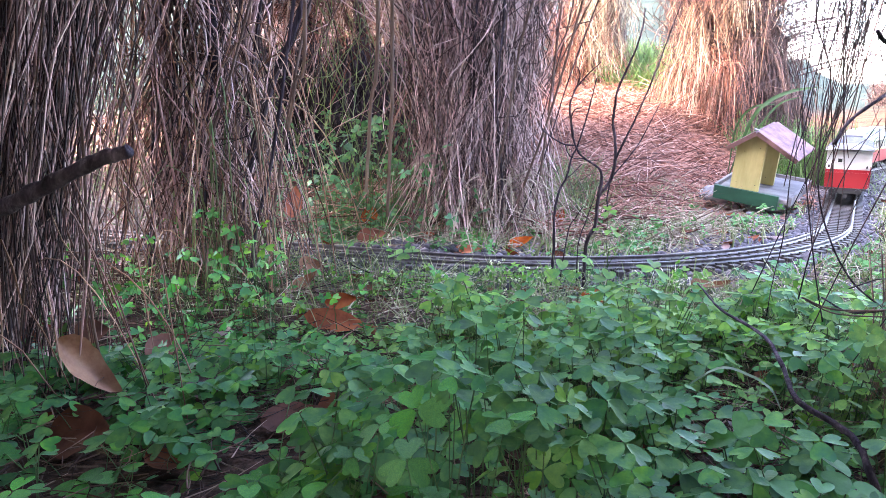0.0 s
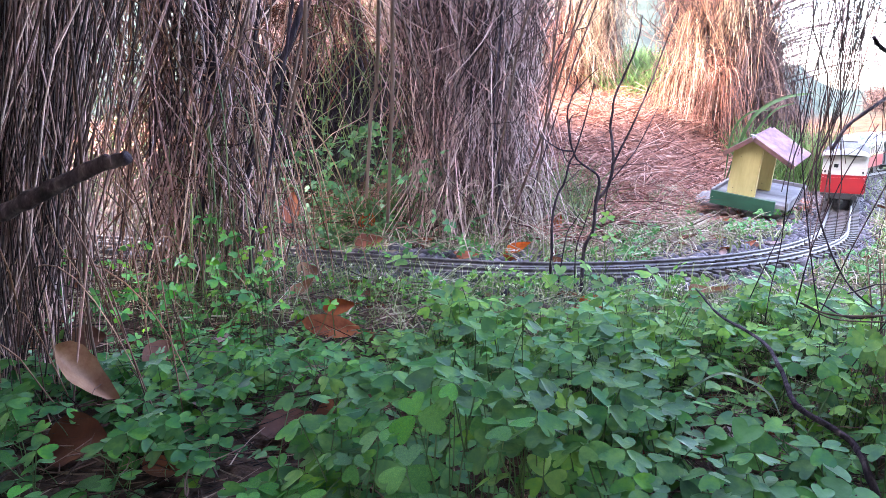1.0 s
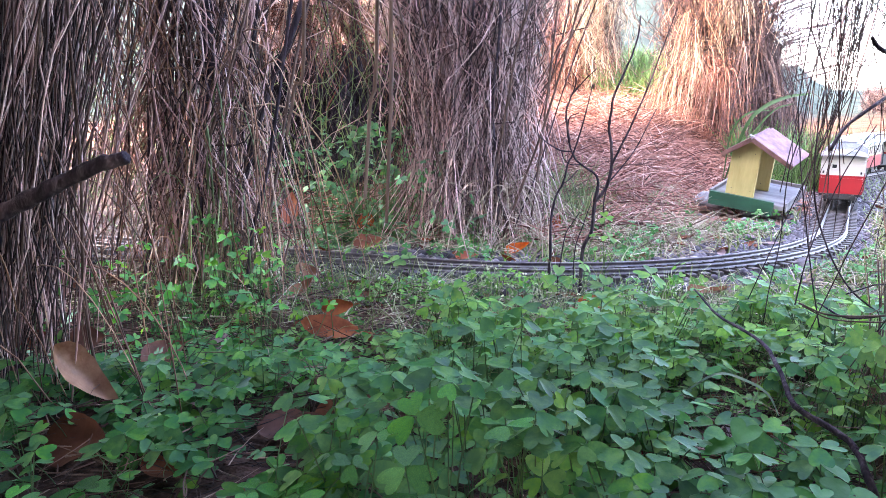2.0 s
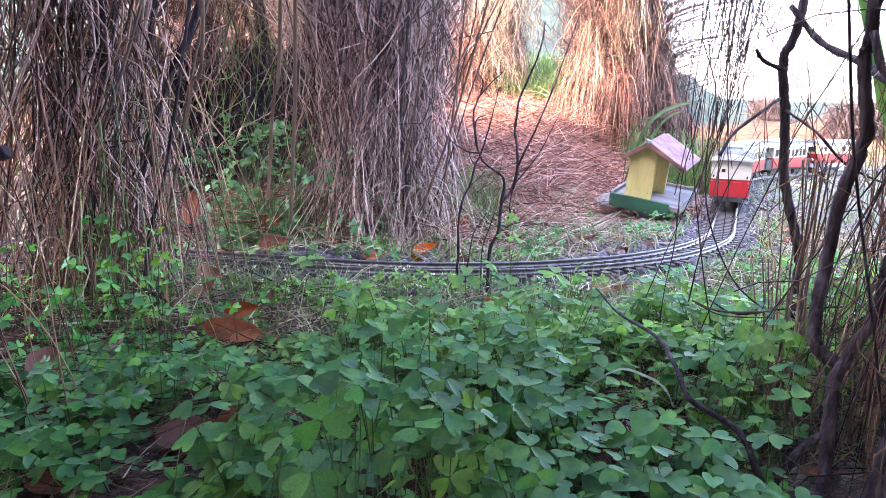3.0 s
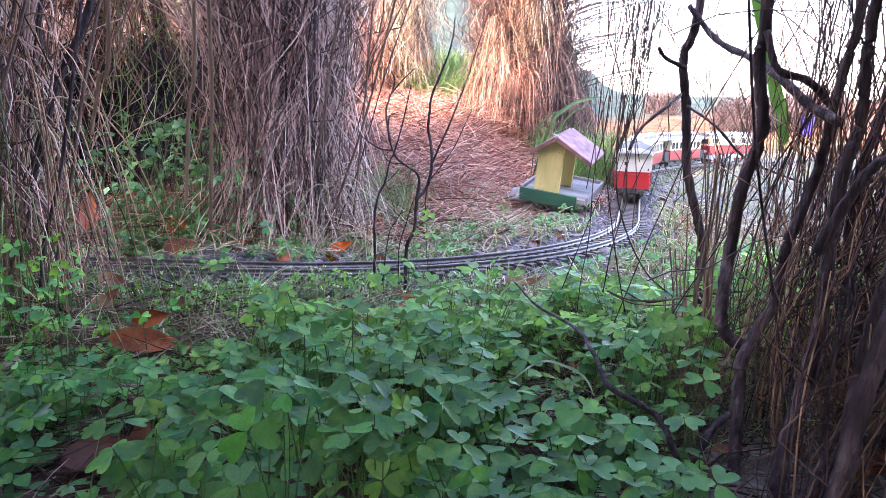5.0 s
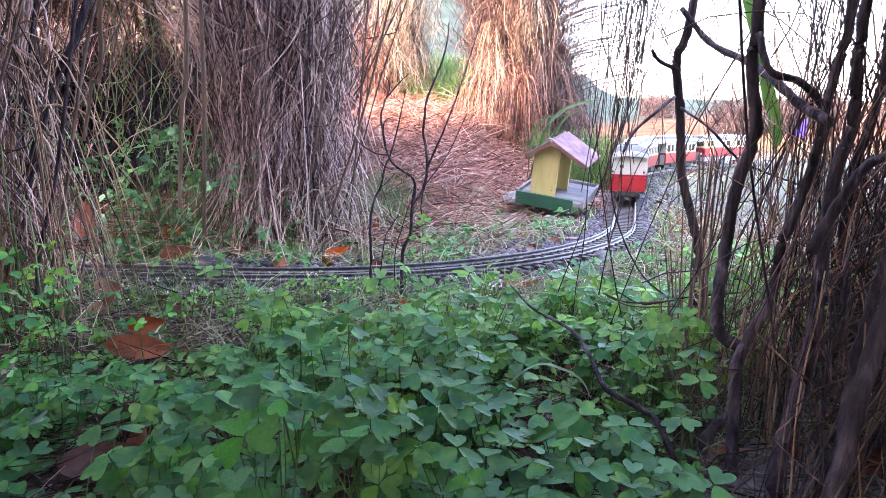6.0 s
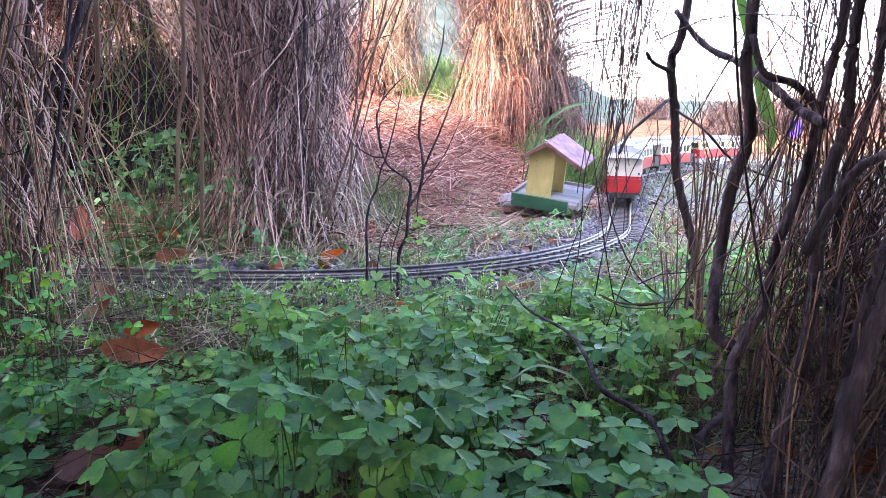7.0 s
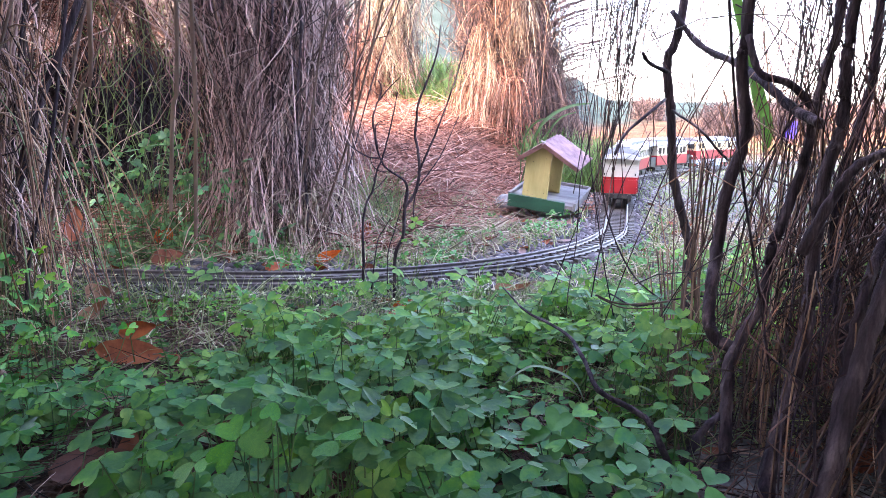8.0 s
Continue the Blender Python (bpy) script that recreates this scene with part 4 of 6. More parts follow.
# the tree in front of the track
t_b = tree("dry_tree", "dry tree of hanging brown twigs standing before the track", 24, (-0.6, 0.92), [], [
    (330, "twig", (0.0006, 0.0014), dict(base=(-0.63, 0.93), r_low=0.08, r_high=0.1, top=(0.42, 0.58), bottom=(-0.02, 0.12), sway=0.028, flare=0.03, fill=0.2, lean=(0.12, 0), clumps=24, spread=0.016, slant=0.15)),
    (180, "twig_warm", (0.0006, 0.0013), dict(base=(-0.62, 0.92), r_low=0.09, r_high=0.1, top=(0.42, 0.58), bottom=(-0.02, 0.2), sway=0.02, flare=0.03, fill=0.2, lean=(0.12, 0), clumps=18, spread=0.025, slant=0.16)),
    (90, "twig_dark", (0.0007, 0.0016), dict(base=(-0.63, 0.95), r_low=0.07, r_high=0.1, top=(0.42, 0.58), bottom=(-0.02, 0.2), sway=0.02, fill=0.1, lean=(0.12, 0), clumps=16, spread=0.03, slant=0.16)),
    (200, "twig_warm", (0.0006, 0.0012), dict(base=(-0.57, 0.91), reach=(0.04, 0.2), start=(0.05, 0.4), rise=(-0.02, 0.1))),
    (60, "twig_warm", (0.0005, 0.001), dict(base=(-0.56, 0.88), reach=(0.04, 0.2), start=(0.0, 0.1), rise=(0.02, 0.12))),
    (130, "twig", (0.0004, 0.0009), dict(base=(-0.6, 0.9), radius=0.12, low=0.1, high=0.5, length=(0.2, 0.45), sway=0.008, upright=1.2)),
    (45, "grass", (0.0007, 0.0015), dict(base=(-0.58, 0.88), reach=(0.03, 0.15), start=(0.0, 0.02), rise=(0.08, 0.3))),
], fewer=0.5, thick=1.35)
bough(rt, "trunk", [(-0.63, 0.9, -0.03), (-0.612, 0.9, 0.134), (-0.594, 0.9, 0.256), (-0.579, 0.9, 0.349), (-0.575, 0.9, 0.6), (-0.6, 0.95, 1.3)], 0.0085, 0.007, M["bark"], t_b)
bough(rt, "trunk", [(-0.6, 0.95, -0.03), (-0.561, 0.95, 0.172), (-0.517, 0.95, 0.296), (-0.468, 0.95, 0.397), (-0.42, 0.97, 0.6), (-0.4, 1.0, 1.2)], 0.0055, 0.0042, M["bark"], t_b)
bough(rt, "branch", [(-0.66, 0.9, -0.03), (-0.65, 0.92, 0.2), (-0.66, 0.9, 0.5), (-0.64, 0.9, 1.0)], 0.007, 0.005, M["bark"], t_b)
bough(rt, "branch", [(-0.52, 0.86, -0.03), (-0.5, 0.86, 0.1), (-0.47, 0.86, 0.2), (-0.42, 0.86, 0.45)], 0.003, 0.002, M["bark"], t_b)
stray(t_b, 82, 24, (-0.6, 0.92), 0.1, (0.35, 1.1), (0.12, 0, 0.16), (0.0009, 0.0026), ("bark", "bark_brown", "bark_brown", "twig"))

# the nearest tree on that side, with its broken stick
t_a = tree("dry_tree", "dry tree curtained in drooping purplish-brown twigs", 25, (-0.56, 0.5), [], [
    (330, "twig", (0.0005, 0.0012), dict(base=(-0.57, 0.5), r_low=0.09, r_high=0.08, top=(0.4, 0.82), bottom=(-0.02, 0.1), sway=0.011, fill=0.3, lean=(0.24, 0.02), clumps=28, spread=0.016, slant=0.06)),
    (300, "twig", (0.0005, 0.0012), dict(base=(-0.56, 0.49), r_low=0.1, r_high=0.08, top=(0.4, 0.82), bottom=(-0.02, 0.1), sway=0.011, fill=0.3, lean=(0.24, 0.02), clumps=24, spread=0.02, slant=0.07)),
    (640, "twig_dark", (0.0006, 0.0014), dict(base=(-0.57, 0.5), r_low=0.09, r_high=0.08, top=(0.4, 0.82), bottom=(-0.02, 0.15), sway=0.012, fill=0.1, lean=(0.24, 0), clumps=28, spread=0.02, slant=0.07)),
    (50, "twig_warm", (0.0004, 0.0009), dict(base=(-0.54, 0.48), radius=0.1, low=0.05, high=0.55, length=(0.15, 0.4), sway=0.01, upright=1.3)),
    (70, "twig_warm", (0.0005, 0.0011), dict(base=(-0.56, 0.52), reach=(0.04, 0.2), start=(0.1, 0.5), rise=(-0.02, 0.1))),
], fewer=0.72, thick=1.25)
bough(rt, "trunk", [(-0.6, 0.52, -0.03), (-0.595, 0.52, 0.25), (-0.56, 0.52, 0.5), (-0.58, 0.52, 1.2)], 0.03, 0.02, M["bark"], t_a)
bough(rt, "broken_stick", [(-0.56, 0.45, 0.13), (-0.475, 0.419, 0.185), (-0.44, 0.419, 0.199), (-0.401, 0.419, 0.216), (-0.359, 0.419, 0.234), (-0.331, 0.419, 0.241)], 0.0078, 0.0048, M["bark"], t_a, label="snapped brown stick with a blunt end")

stray(t_a, 83, 9, (-0.56, 0.5), 0.09, (0.4, 1.1), (0.22, 0, 0.1), (0.0008, 0.0018), ("bark_brown", "twig"))

# the many-stemmed tree on the other side
t_d = tree("dry_tree", "many-stemmed dark tree with thin hanging twigs beside the clover", 26, (0.33, 0.6), [], [
    (140, "twig_dark", (0.0004, 0.0012), dict(base=(0.37, 0.62), r_low=0.07, r_high=0.1, top=(0.35, 1.1), bottom=(-0.02, 0.1), sway=0.02, fill=0.1, lean=(0.12, 0), clumps=26, spread=0.025, slant=0.14)),
    (130, "twig_dark", (0.0005, 0.0013), dict(base=(0.37, 0.56), r_low=0.05, r_high=0.06, top=(0.08, 0.22), bottom=(-0.02, 0.03), sway=0.03, flare=0.03, fill=0.1, clumps=30, spread=0.025, slant=0.13)),
    (90, "twig_warm", (0.0004, 0.0009), dict(base=(0.34, 0.66), r_low=0.07, r_high=0.1, top=(0.1, 0.4), bottom=(-0.02, 0.03), sway=0.03, flare=0.008, fill=0.2, clumps=30, spread=0.03, slant=0.13)),
    (70, "twig_dark", (0.0004, 0.0009), dict(base=(0.36, 0.6), radius=0.1, low=0.0, high=0.4, length=(0.15, 0.35), sway=0.006, upright=0.9)),
    (60, "twig_dark", (0.0005, 0.001), dict(base=(0.33, 0.85), r_low=0.1, r_high=0.14, top=(0.4, 0.9), bottom=(0.1, 0.36), sway=0.03, fill=0.1, clumps=40, spread=0.03, slant=0.25)),
    # dense thick dark twigs stand for the blue-black shade between the stems
    (420, "twig_dark", (0.0012, 0.0028), dict(base=(0.56, 0.78), r_low=0.09, r_high=0.1, top=(0.08, 0.26), bottom=(-0.02, 0.03), sway=0.02, fill=0.05, clumps=40, spread=0.03, slant=0.16)),
    (260, "twig_dark", (0.001, 0.0024), dict(base=(0.49, 0.66), radius=0.1, low=-0.02, high=0.2, length=(0.12, 0.3), sway=0.01, upright=0.9)),
    (60, "twig_dark", (0.0005, 0.0012), dict(base=(0.19, 0.82), r_low=0.01, r_high=0.024, top=(0.5, 0.9), bottom=(0.12, 0.34), sway=0.012, fill=0.1, lean=(0.13, 0), clumps=10, spread=0.009, slant=0.07)),
])
for pts, r0, r1 in (
    ([(0.294, 0.82, -0.02), (0.298, 0.835, 0.03), (0.300, 0.845, 0.118), (0.292, 0.845, 0.152), (0.274, 0.845, 0.212), (0.266, 0.845, 0.283), (0.258, 0.845, 0.340), (0.272, 0.845, 0.408), (0.28, 0.85, 0.7), (0.26, 0.85, 1.2)], 0.0068, 0.0066),
    ([(0.256, 0.588, 0.085), (0.240, 0.595, 0.095), (0.238, 0.605, 0.115), (0.248, 0.625, 0.165), (0.253, 0.625, 0.220), (0.264, 0.625, 0.268), (0.255, 0.625, 0.325), (0.257, 0.625, 0.375), (0.25, 0.63, 0.7), (0.26, 0.65, 1.2)], 0.0068, 0.0068),
    ([(0.232, 0.53, -0.02), (0.238, 0.545, 0.002), (0.244, 0.565, 0.043), (0.247, 0.575, 0.074), (0.259, 0.585, 0.096), (0.274, 0.585, 0.130), (0.277, 0.585, 0.169), (0.283, 0.585, 0.193), (0.295, 0.585, 0.239), (0.300, 0.585, 0.279), (0.305, 0.585, 0.314), (0.312, 0.585, 0.369), (0.32, 0.6, 0.6), (0.31, 0.62, 1.2)], 0.0066, 0.0046),
    ([(0.243, 0.48, -0.02), (0.257, 0.505, 0.033), (0.278, 0.525, 0.093), (0.282, 0.525, 0.133), (0.281, 0.525, 0.181), (0.283, 0.525, 0.239), (0.291, 0.525, 0.275), (0.289, 0.525, 0.322), (0.290, 0.525, 0.360), (0.29, 0.53, 0.6), (0.3, 0.55, 1.2)], 0.0078, 0.0042),
    ([(0.308, 0.505, -0.02), (0.339, 0.565, 0.084), (0.341, 0.605, 0.151), (0.350, 0.625, 0.227), (0.366, 0.625, 0.331), (0.36, 0.64, 0.6), (0.35, 0.66, 1.2)], 0.007, 0.0035),
    ([(0.262, 0.455, -0.02), (0.276, 0.462, 0.03), (0.29, 0.47, 0.1), (0.305, 0.475, 0.165), (0.328, 0.48, 0.245), (0.35, 0.49, 0.321), (0.42, 0.54, 0.6), (0.44, 0.58, 1.2)], 0.009, 0.005),
    ([(0.36, 0.5, -0.02), (0.345, 0.505, 0.05), (0.352, 0.51, 0.12), (0.37, 0.53, 0.2), (0.4, 0.54, 0.321), (0.44, 0.56, 0.6), (0.44, 0.58, 1.2)], 0.015, 0.008),
    ([(0.273, 0.462, -0.01), (0.291, 0.485, 0.087), (0.304, 0.495, 0.159), (0.332, 0.515, 0.214), (0.372, 0.53, 0.28)], 0.0065, 0.0035),
):
    bough(rt, "trunk", pts, r0 * 0.82, r1 * 0.74, M["bark"], t_d, rough=0.1, per=9)
for pts, r0, r1 in (
    ([(0.259, 0.845, 0.395), (0.280, 0.805, 0.355), (0.287, 0.725, 0.332), (0.283, 0.645, 0.310), (0.291, 0.605, 0.288), (0.296, 0.565, 0.275)], 0.0045, 0.006),
    ([(0.255, 0.615, 0.345), (0.263, 0.605, 0.315), (0.289, 0.605, 0.306), (0.310, 0.6, 0.284)], 0.004, 0.005),
    ([(0.172, 0.705, 0.243), (0.187, 0.725, 0.263), (0.217, 0.755, 0.283), (0.251, 0.82, 0.298)], 0.002, 0.0024),
    ([(0.266, 0.84, 0.286), (0.270, 0.755, 0.266), (0.296, 0.755, 0.240), (0.320, 0.755, 0.226), (0.369, 0.755, 0.209)], 0.0022, 0.0014),
    ([(0.19, 0.49, -0.01), (0.175, 0.505, 0.032), (0.165, 0.525, 0.050), (0.133, 0.545, 0.064), (0.127, 0.575, 0.077), (0.118, 0.625, 0.086), (0.091, 0.705, 0.084), (0.074, 0.785, 0.088)], 0.0042, 0.0012),
    ([(0.199, 0.805, 0.078), (0.219, 0.765, 0.075), (0.261, 0.755, 0.086), (0.321, 0.755, 0.093)], 0.0012, 0.0016),
    ([(0.219, 0.805, 0.346), (0.232, 0.82, 0.336), (0.262, 0.845, 0.328)], 0.0028, 0.0035),
    ([(0.2, 0.545, -0.01), (0.223, 0.560, 0.022), (0.240, 0.565, 0.036)], 0.0052, 0.004),
    ([(0.262, 0.505, 0.185), (0.273, 0.495, 0.222), (0.282, 0.487, 0.246), (0.305, 0.48, 0.262)], 0.006, 0.004),
):
    bough(rt, "branch", pts, r0 * 0.72, r1 * 0.72, M["bark"], t_d)
# thin stems and dry stalks drooping in front of the track
for pts, r0, r1 in (
    ([(0.165, 0.720, 0.294), (0.163, 0.720, 0.269), (0.166, 0.720, 0.203), (0.180, 0.720, 0.157), (0.204, 0.720, 0.116), (0.238, 0.720, 0.089)], 0.0012, 0.0016),
    ([(0.149, 0.700, 0.293), (0.146, 0.700, 0.259), (0.139, 0.700, 0.220), (0.138, 0.700, 0.158), (0.133, 0.700, 0.115), (0.131, 0.700, 0.082)], 0.0011, 0.0008),
    ([(0.218, 0.750, 0.264), (0.195, 0.750, 0.217), (0.174, 0.750, 0.145), (0.166, 0.750, 0.088)], 0.0009, 0.0013),
    ([(0.138, 0.680, 0.279), (0.146, 0.680, 0.222), (0.162, 0.680, 0.138), (0.174, 0.680, 0.087)], 0.0009, 0.0011),
    ([(0.198, 0.800, 0.295), (0.188, 0.800, 0.252), (0.160, 0.800, 0.170), (0.130, 0.800, 0.078)], 0.0008, 0.0011),
    ([(0.151, 0.660, 0.113), (0.172, 0.660, 0.105), (0.196, 0.660, 0.105), (0.221, 0.660, 0.108)], 0.0016, 0.0018),
    ([(0.156, 0.670, 0.108), (0.182, 0.670, 0.098), (0.225, 0.670, 0.099)], 0.0012, 0.0014),
):
    bough(rt, "twig", pts, r0 * 0.55, r1 * 0.55, M["bark_brown" if pts[0][2] < 0.12 else "bark"], t_d, sides=6, rough=0.1)


def bundle(e, r, n, pts, jitter, width, mats):
    """A loose sheaf of thin dry stalks along one line."""
    pts = np.array(pts)
    for _ in range(n):
        shift = r.normal(0, jitter, 3) * [1, 1, 0]
        fan = r.normal(0, jitter, 3) * [1, 1, 0]
        own = [p + shift + fan * (2 * i / (len(pts) - 1) - 1) + r.normal(0, 0.0007, 3) for i, p in enumerate(pts)]
        own[0][2] = -0.01
        w = r.uniform(*width)
        bough(r, "stalk", own, w, w * 0.6, M[mats[r.integers(len(mats))]], e, sides=4, per=4, rough=0.1)


rd = np.random.default_rng(90)
bundle(t_d, rd, 11, [(0.214, 0.7, 0), (0.228, 0.725, 0.02), (0.244, 0.755, 0.066), (0.241, 0.785, 0.135)], 0.006, (0.0006, 0.0014), ("stalk_tan", "stalk_tan", "bark_brown"))
bundle(t_d, rd, 16, [(0.228, 0.625, 0), (0.243, 0.665, 0.047), (0.257, 0.705, 0.128), (0.265, 0.725, 0.170), (0.268, 0.73, 0.24)], 0.007, (0.0006, 0.0014), ("stalk_tan", "bark_brown", "bark_brown"))
bundle(t_d, rd, 26, [(0.288, 0.59, 0), (0.303, 0.625, 0.062), (0.334, 0.665, 0.138), (0.348, 0.685, 0.200), (0.35, 0.69, 0.28)], 0.014, (0.0006, 0.0014), ("stalk_tan", "bark_brown", "bark", "bark_brown"))
bundle(t_d, rd, 24, [(0.262, 0.455, 0), (0.292, 0.478, 0.045), (0.318, 0.495, 0.084), (0.33, 0.5, 0.123)], 0.01, (0.0006, 0.0014), ("bark_brown", "bark_brown", "bark"))
bundle(t_d, rd, 12, [(0.255, 0.475, 0), (0.265, 0.5, 0.078), (0.275, 0.505, 0.139), (0.286, 0.525, 0.168)], 0.009, (0.0005, 0.001), ("bark_brown", "stalk_tan", "bark"))
stray(t_d, 84, 14, (0.36, 0.6), 0.08, (0.35, 1.0), (0.12, 0, 0.2), (0.0004, 0.0012), ("bark", "bark", "bark_brown"))

# sunlit trees on the bank
t_e = tree("dry_tree", "sunlit dry tree of orange-brown hanging twigs on the bank", 27, (0.22, 3.25), [], [
    (420, "twig_warm", (0.0009, 0.002), dict(base=(0.22, 3.22), r_low=0.11, r_high=0.09, top=(0.3, 1.6), bottom=(-0.02, 0.5), sway=0.07, fill=0.2, flare=0.04, clumps=50, spread=0.04, slant=0.14)),
    (120, "needle", (0.0009, 0.002), dict(base=(0.22, 3.2), reach=(0.08, 0.22), start=(0.1, 0.4), rise=(-0.02, 0.12))),
    # dark and dull twigs stand for unlit parts, the paler tufts for sunlit ones
    (1100, "twig_dark", (0.001, 0.0022), dict(base=(0.26, 3.22), r_low=0.12, r_high=0.1, top=(0.4, 1.5), bottom=(-0.02, 0.3), sway=0.07, fill=0.1, clumps=40, spread=0.045, slant=0.16)),
    (500, "bush", (0.0009, 0.002), dict(base=(0.35, 3.2), r_low=0.1, r_high=0.08, top=(0.2, 0.8), bottom=(-0.02, 0.2), sway=0.07, fill=0.1, clumps=40, spread=0.05, slant=0.24)),
    (300, "bush", (0.0009, 0.002), dict(base=(0.4, 3.2), reach=(0.08, 0.26), start=(0.1, 0.6), rise=(-0.02, 0.1), toward=0.0, spread=0.9)),
    (260, "twig_warm", (0.0009, 0.002), dict(at=(0.27, 3.08, 0.82), fall=(0.12, 0.4), out=(0.03, 0.12))),
    (200, "straw", (0.0009, 0.002), dict(at=(0.31, 3.06, 0.74), fall=(0.1, 0.26), out=(0.02, 0.09))),
    (150, "straw", (0.0009, 0.002), dict(at=(0.19, 3.06, 0.5), fall=(0.08, 0.3), out=(0.02, 0.13))),
    (200, "twig_warm", (0.0009, 0.002), dict(at=(0.17, 3.08, 0.64), fall=(0.15, 0.4), out=(0.03, 0.12))),
    (240, "needle", (0.0009, 0.002), dict(at=(0.19, 3.05, 0.46), fall=(0.1, 0.36), out=(0.03, 0.16))),
    (200, "needle", (0.0009, 0.002), dict(at=(0.27, 3.03, 0.42), fall=(0.1, 0.34), out=(0.03, 0.15))),
    (150, "twig_warm", (0.0009, 0.002), dict(at=(0.1, 3.1, 0.4), fall=(0.15, 0.4), out=(0.03, 0.13))),
    (160, "bush", (0.0009, 0.002), dict(at=(0.36, 3.06, 0.52), fall=(0.2, 0.46), out=(0.04, 0.17))),
])
for q, s in (((0.2, 3.3), -1), ((0.34, 3.32), 1)):
    bough(rt, "trunk", [(q[0], q[1], 0.1), (q[0] + 0.02 * s, q[1], 0.5), (q[0] + 0.08 * s, q[1], 1.0), (q[0] + 0.1 * s, q[1], 1.8)], 0.04, 0.02, M["bark_brown"], t_e)
for n in range(75):
    z, a = rt.uniform(0.3, 1.2), rt.uniform(-0.5, 0.5)
    p = np.array([0.38, 3.25, z])
    d = np.array([math.cos(a), -0.5 * math.sin(a), 0.25])
    length = rt.uniform(0.3, 0.7)
    bough(rt, "branch", [p, p + d * length * 0.4 + [0, 0, 0.03], p + d * length * 0.75 + [0, 0, 0.02], p + d * length + [0, 0, rt.uniform(-0.08, 0.08)]], rt.uniform(0.002, 0.0045), 0.001, M["bush"], t_e, sides=5)
t_f = tree("dry_tree", "pale sunlit dry tree of hanging twigs on the bank", 28, (-0.33, 4.05), [], [
    (170, "twig_dark", (0.0012, 0.0026), dict(base=(-0.33, 4.05), r_low=0.08, r_high=0.07, top=(0.4, 1.8), bottom=(-0.02, 0.2), sway=0.05, fill=0.2, flare=0.08, clumps=30, spread=0.03, slant=0.08)),
    (620, "straw", (0.001, 0.0022), dict(base=(-0.31, 4.02), r_low=0.07, r_high=0.06, top=(0.4, 1.8), bottom=(-0.02, 0.3), sway=0.06, fill=0.2, flare=0.1, clumps=30, spread=0.03, slant=0.1)),
    (380, "needle", (0.001, 0.0024), dict(base=(-0.33, 4.05), r_low=0.07, r_high=0.06, top=(0.4, 1.8), bottom=(-0.02, 0.2), sway=0.04, fill=0.2, flare=0.1, clumps=30, spread=0.03, slant=0.06)),
    (500, "needle", (0.0016, 0.003), dict(base=(-0.55, 4.1), r_low=0.3, r_high=0.1, top=(0.15, 0.5), bottom=(-0.02, 0.1), sway=0.05, fill=0.3)),
])
t_g = tree("dry_tree", "sunlit orange-brown dry tree standing behind the hollow", 29, (-1.75, 3.9), [], [
    # pale twigs and straw stand for bright sunlight in the gaps above the hollow
    (800, "twig_pale", (0.0016, 0.0034), dict(base=(-1.75, 3.9), r_low=0.4, r_high=0.42, top=(0.5, 1.6), bottom=(-0.02, 0.5), sway=0.07, fill=0.2, flare=0.05, clumps=50, spread=0.06, slant=0.14)),
    (420, "straw", (0.0014, 0.003), dict(base=(-1.25, 3.6), r_low=0.25, r_high=0.25, top=(0.4, 1.3), bottom=(-0.02, 0.4), sway=0.07, fill=0.2, flare=0.05, clumps=50, spread=0.06, slant=0.16)),
    (500, "needle", (0.0014, 0.003), dict(base=(-1.7, 3.7), radius=0.5, low=0.2, high=1.0, length=(0.15, 0.4), sway=0.02, upright=0.7)),
])
bough(rt, "trunk", [(-1.75, 4.0, 0.2), (-1.73, 4.0, 0.8), (-1.7, 4.0, 2.0)], 0.05, 0.03, M["bark_brown"], t_g)
bough(rt, "trunk", [(-0.33, 4.08, 0.2), (-0.33, 4.08, 0.8), (-0.3, 4.08, 2.0)], 0.05, 0.03, M["bark_brown"], t_f)


# ---- clover ----
def leaflet():
    """One heart-shaped leaflet, wedge-like at its base, round-lobed and shallowly notched at its end."""
    side = [(0.05, 0.12), (0.2, 0.29), (0.46, 0.47), (0.74, 0.58), (0.97, 0.57), (1.1, 0.45), (1.11, 0.27), (1.0, 0.09)]
    V = [(0.0, 0.0, 0.0), (0.5, 0.0, -0.12), (0.84, 0.0, -0.17)]
    F = []
    for s in (1, -1):
        o = len(V)
        V += [(x, s * y, 0.1 * y - 0.16 * x * x - 0.2 * max(y - 0.3, 0)) for x, y in side]
        ring = [0] + list(range(o, o + len(side))) + [2]
        F += [(1, a, b) if s > 0 else (1, b, a) for a, b in zip(ring, ring[1:])]
    return np.array(V), np.array(F)


LV, LF = leaflet()


def clover_leaf(r, size):
    """Three leaflets round a point at the origin, and a bent stem below."""
    V, F = [], []
    spin = r.uniform(0, 6.28)
    for n in range(3):
        a = spin + n * 2.094 + r.normal(0, 0.12)
        droop = r.normal(-0.05, 0.2)
        v = LV * size * r.uniform(0.9, 1.1)
        v = v + [0.06 * size, 0, 0]
        v = np.column_stack([v[:, 0] * math.cos(droop) - v[:, 2] * math.sin(droop), v[:, 1] * r.uniform(0.8, 1.05), v[:, 0] * math.sin(droop) + v[:, 2] * math.cos(droop)])
        v = np.column_stack([v[:, 0] * math.cos(a) - v[:, 1] * math.sin(a), v[:, 0] * math.sin(a) + v[:, 1] * math.cos(a), v[:, 2]])
        F.append(LF + len(LV) * n)
        V.append(v)
    return np.concatenate(V), np.concatenate(F)


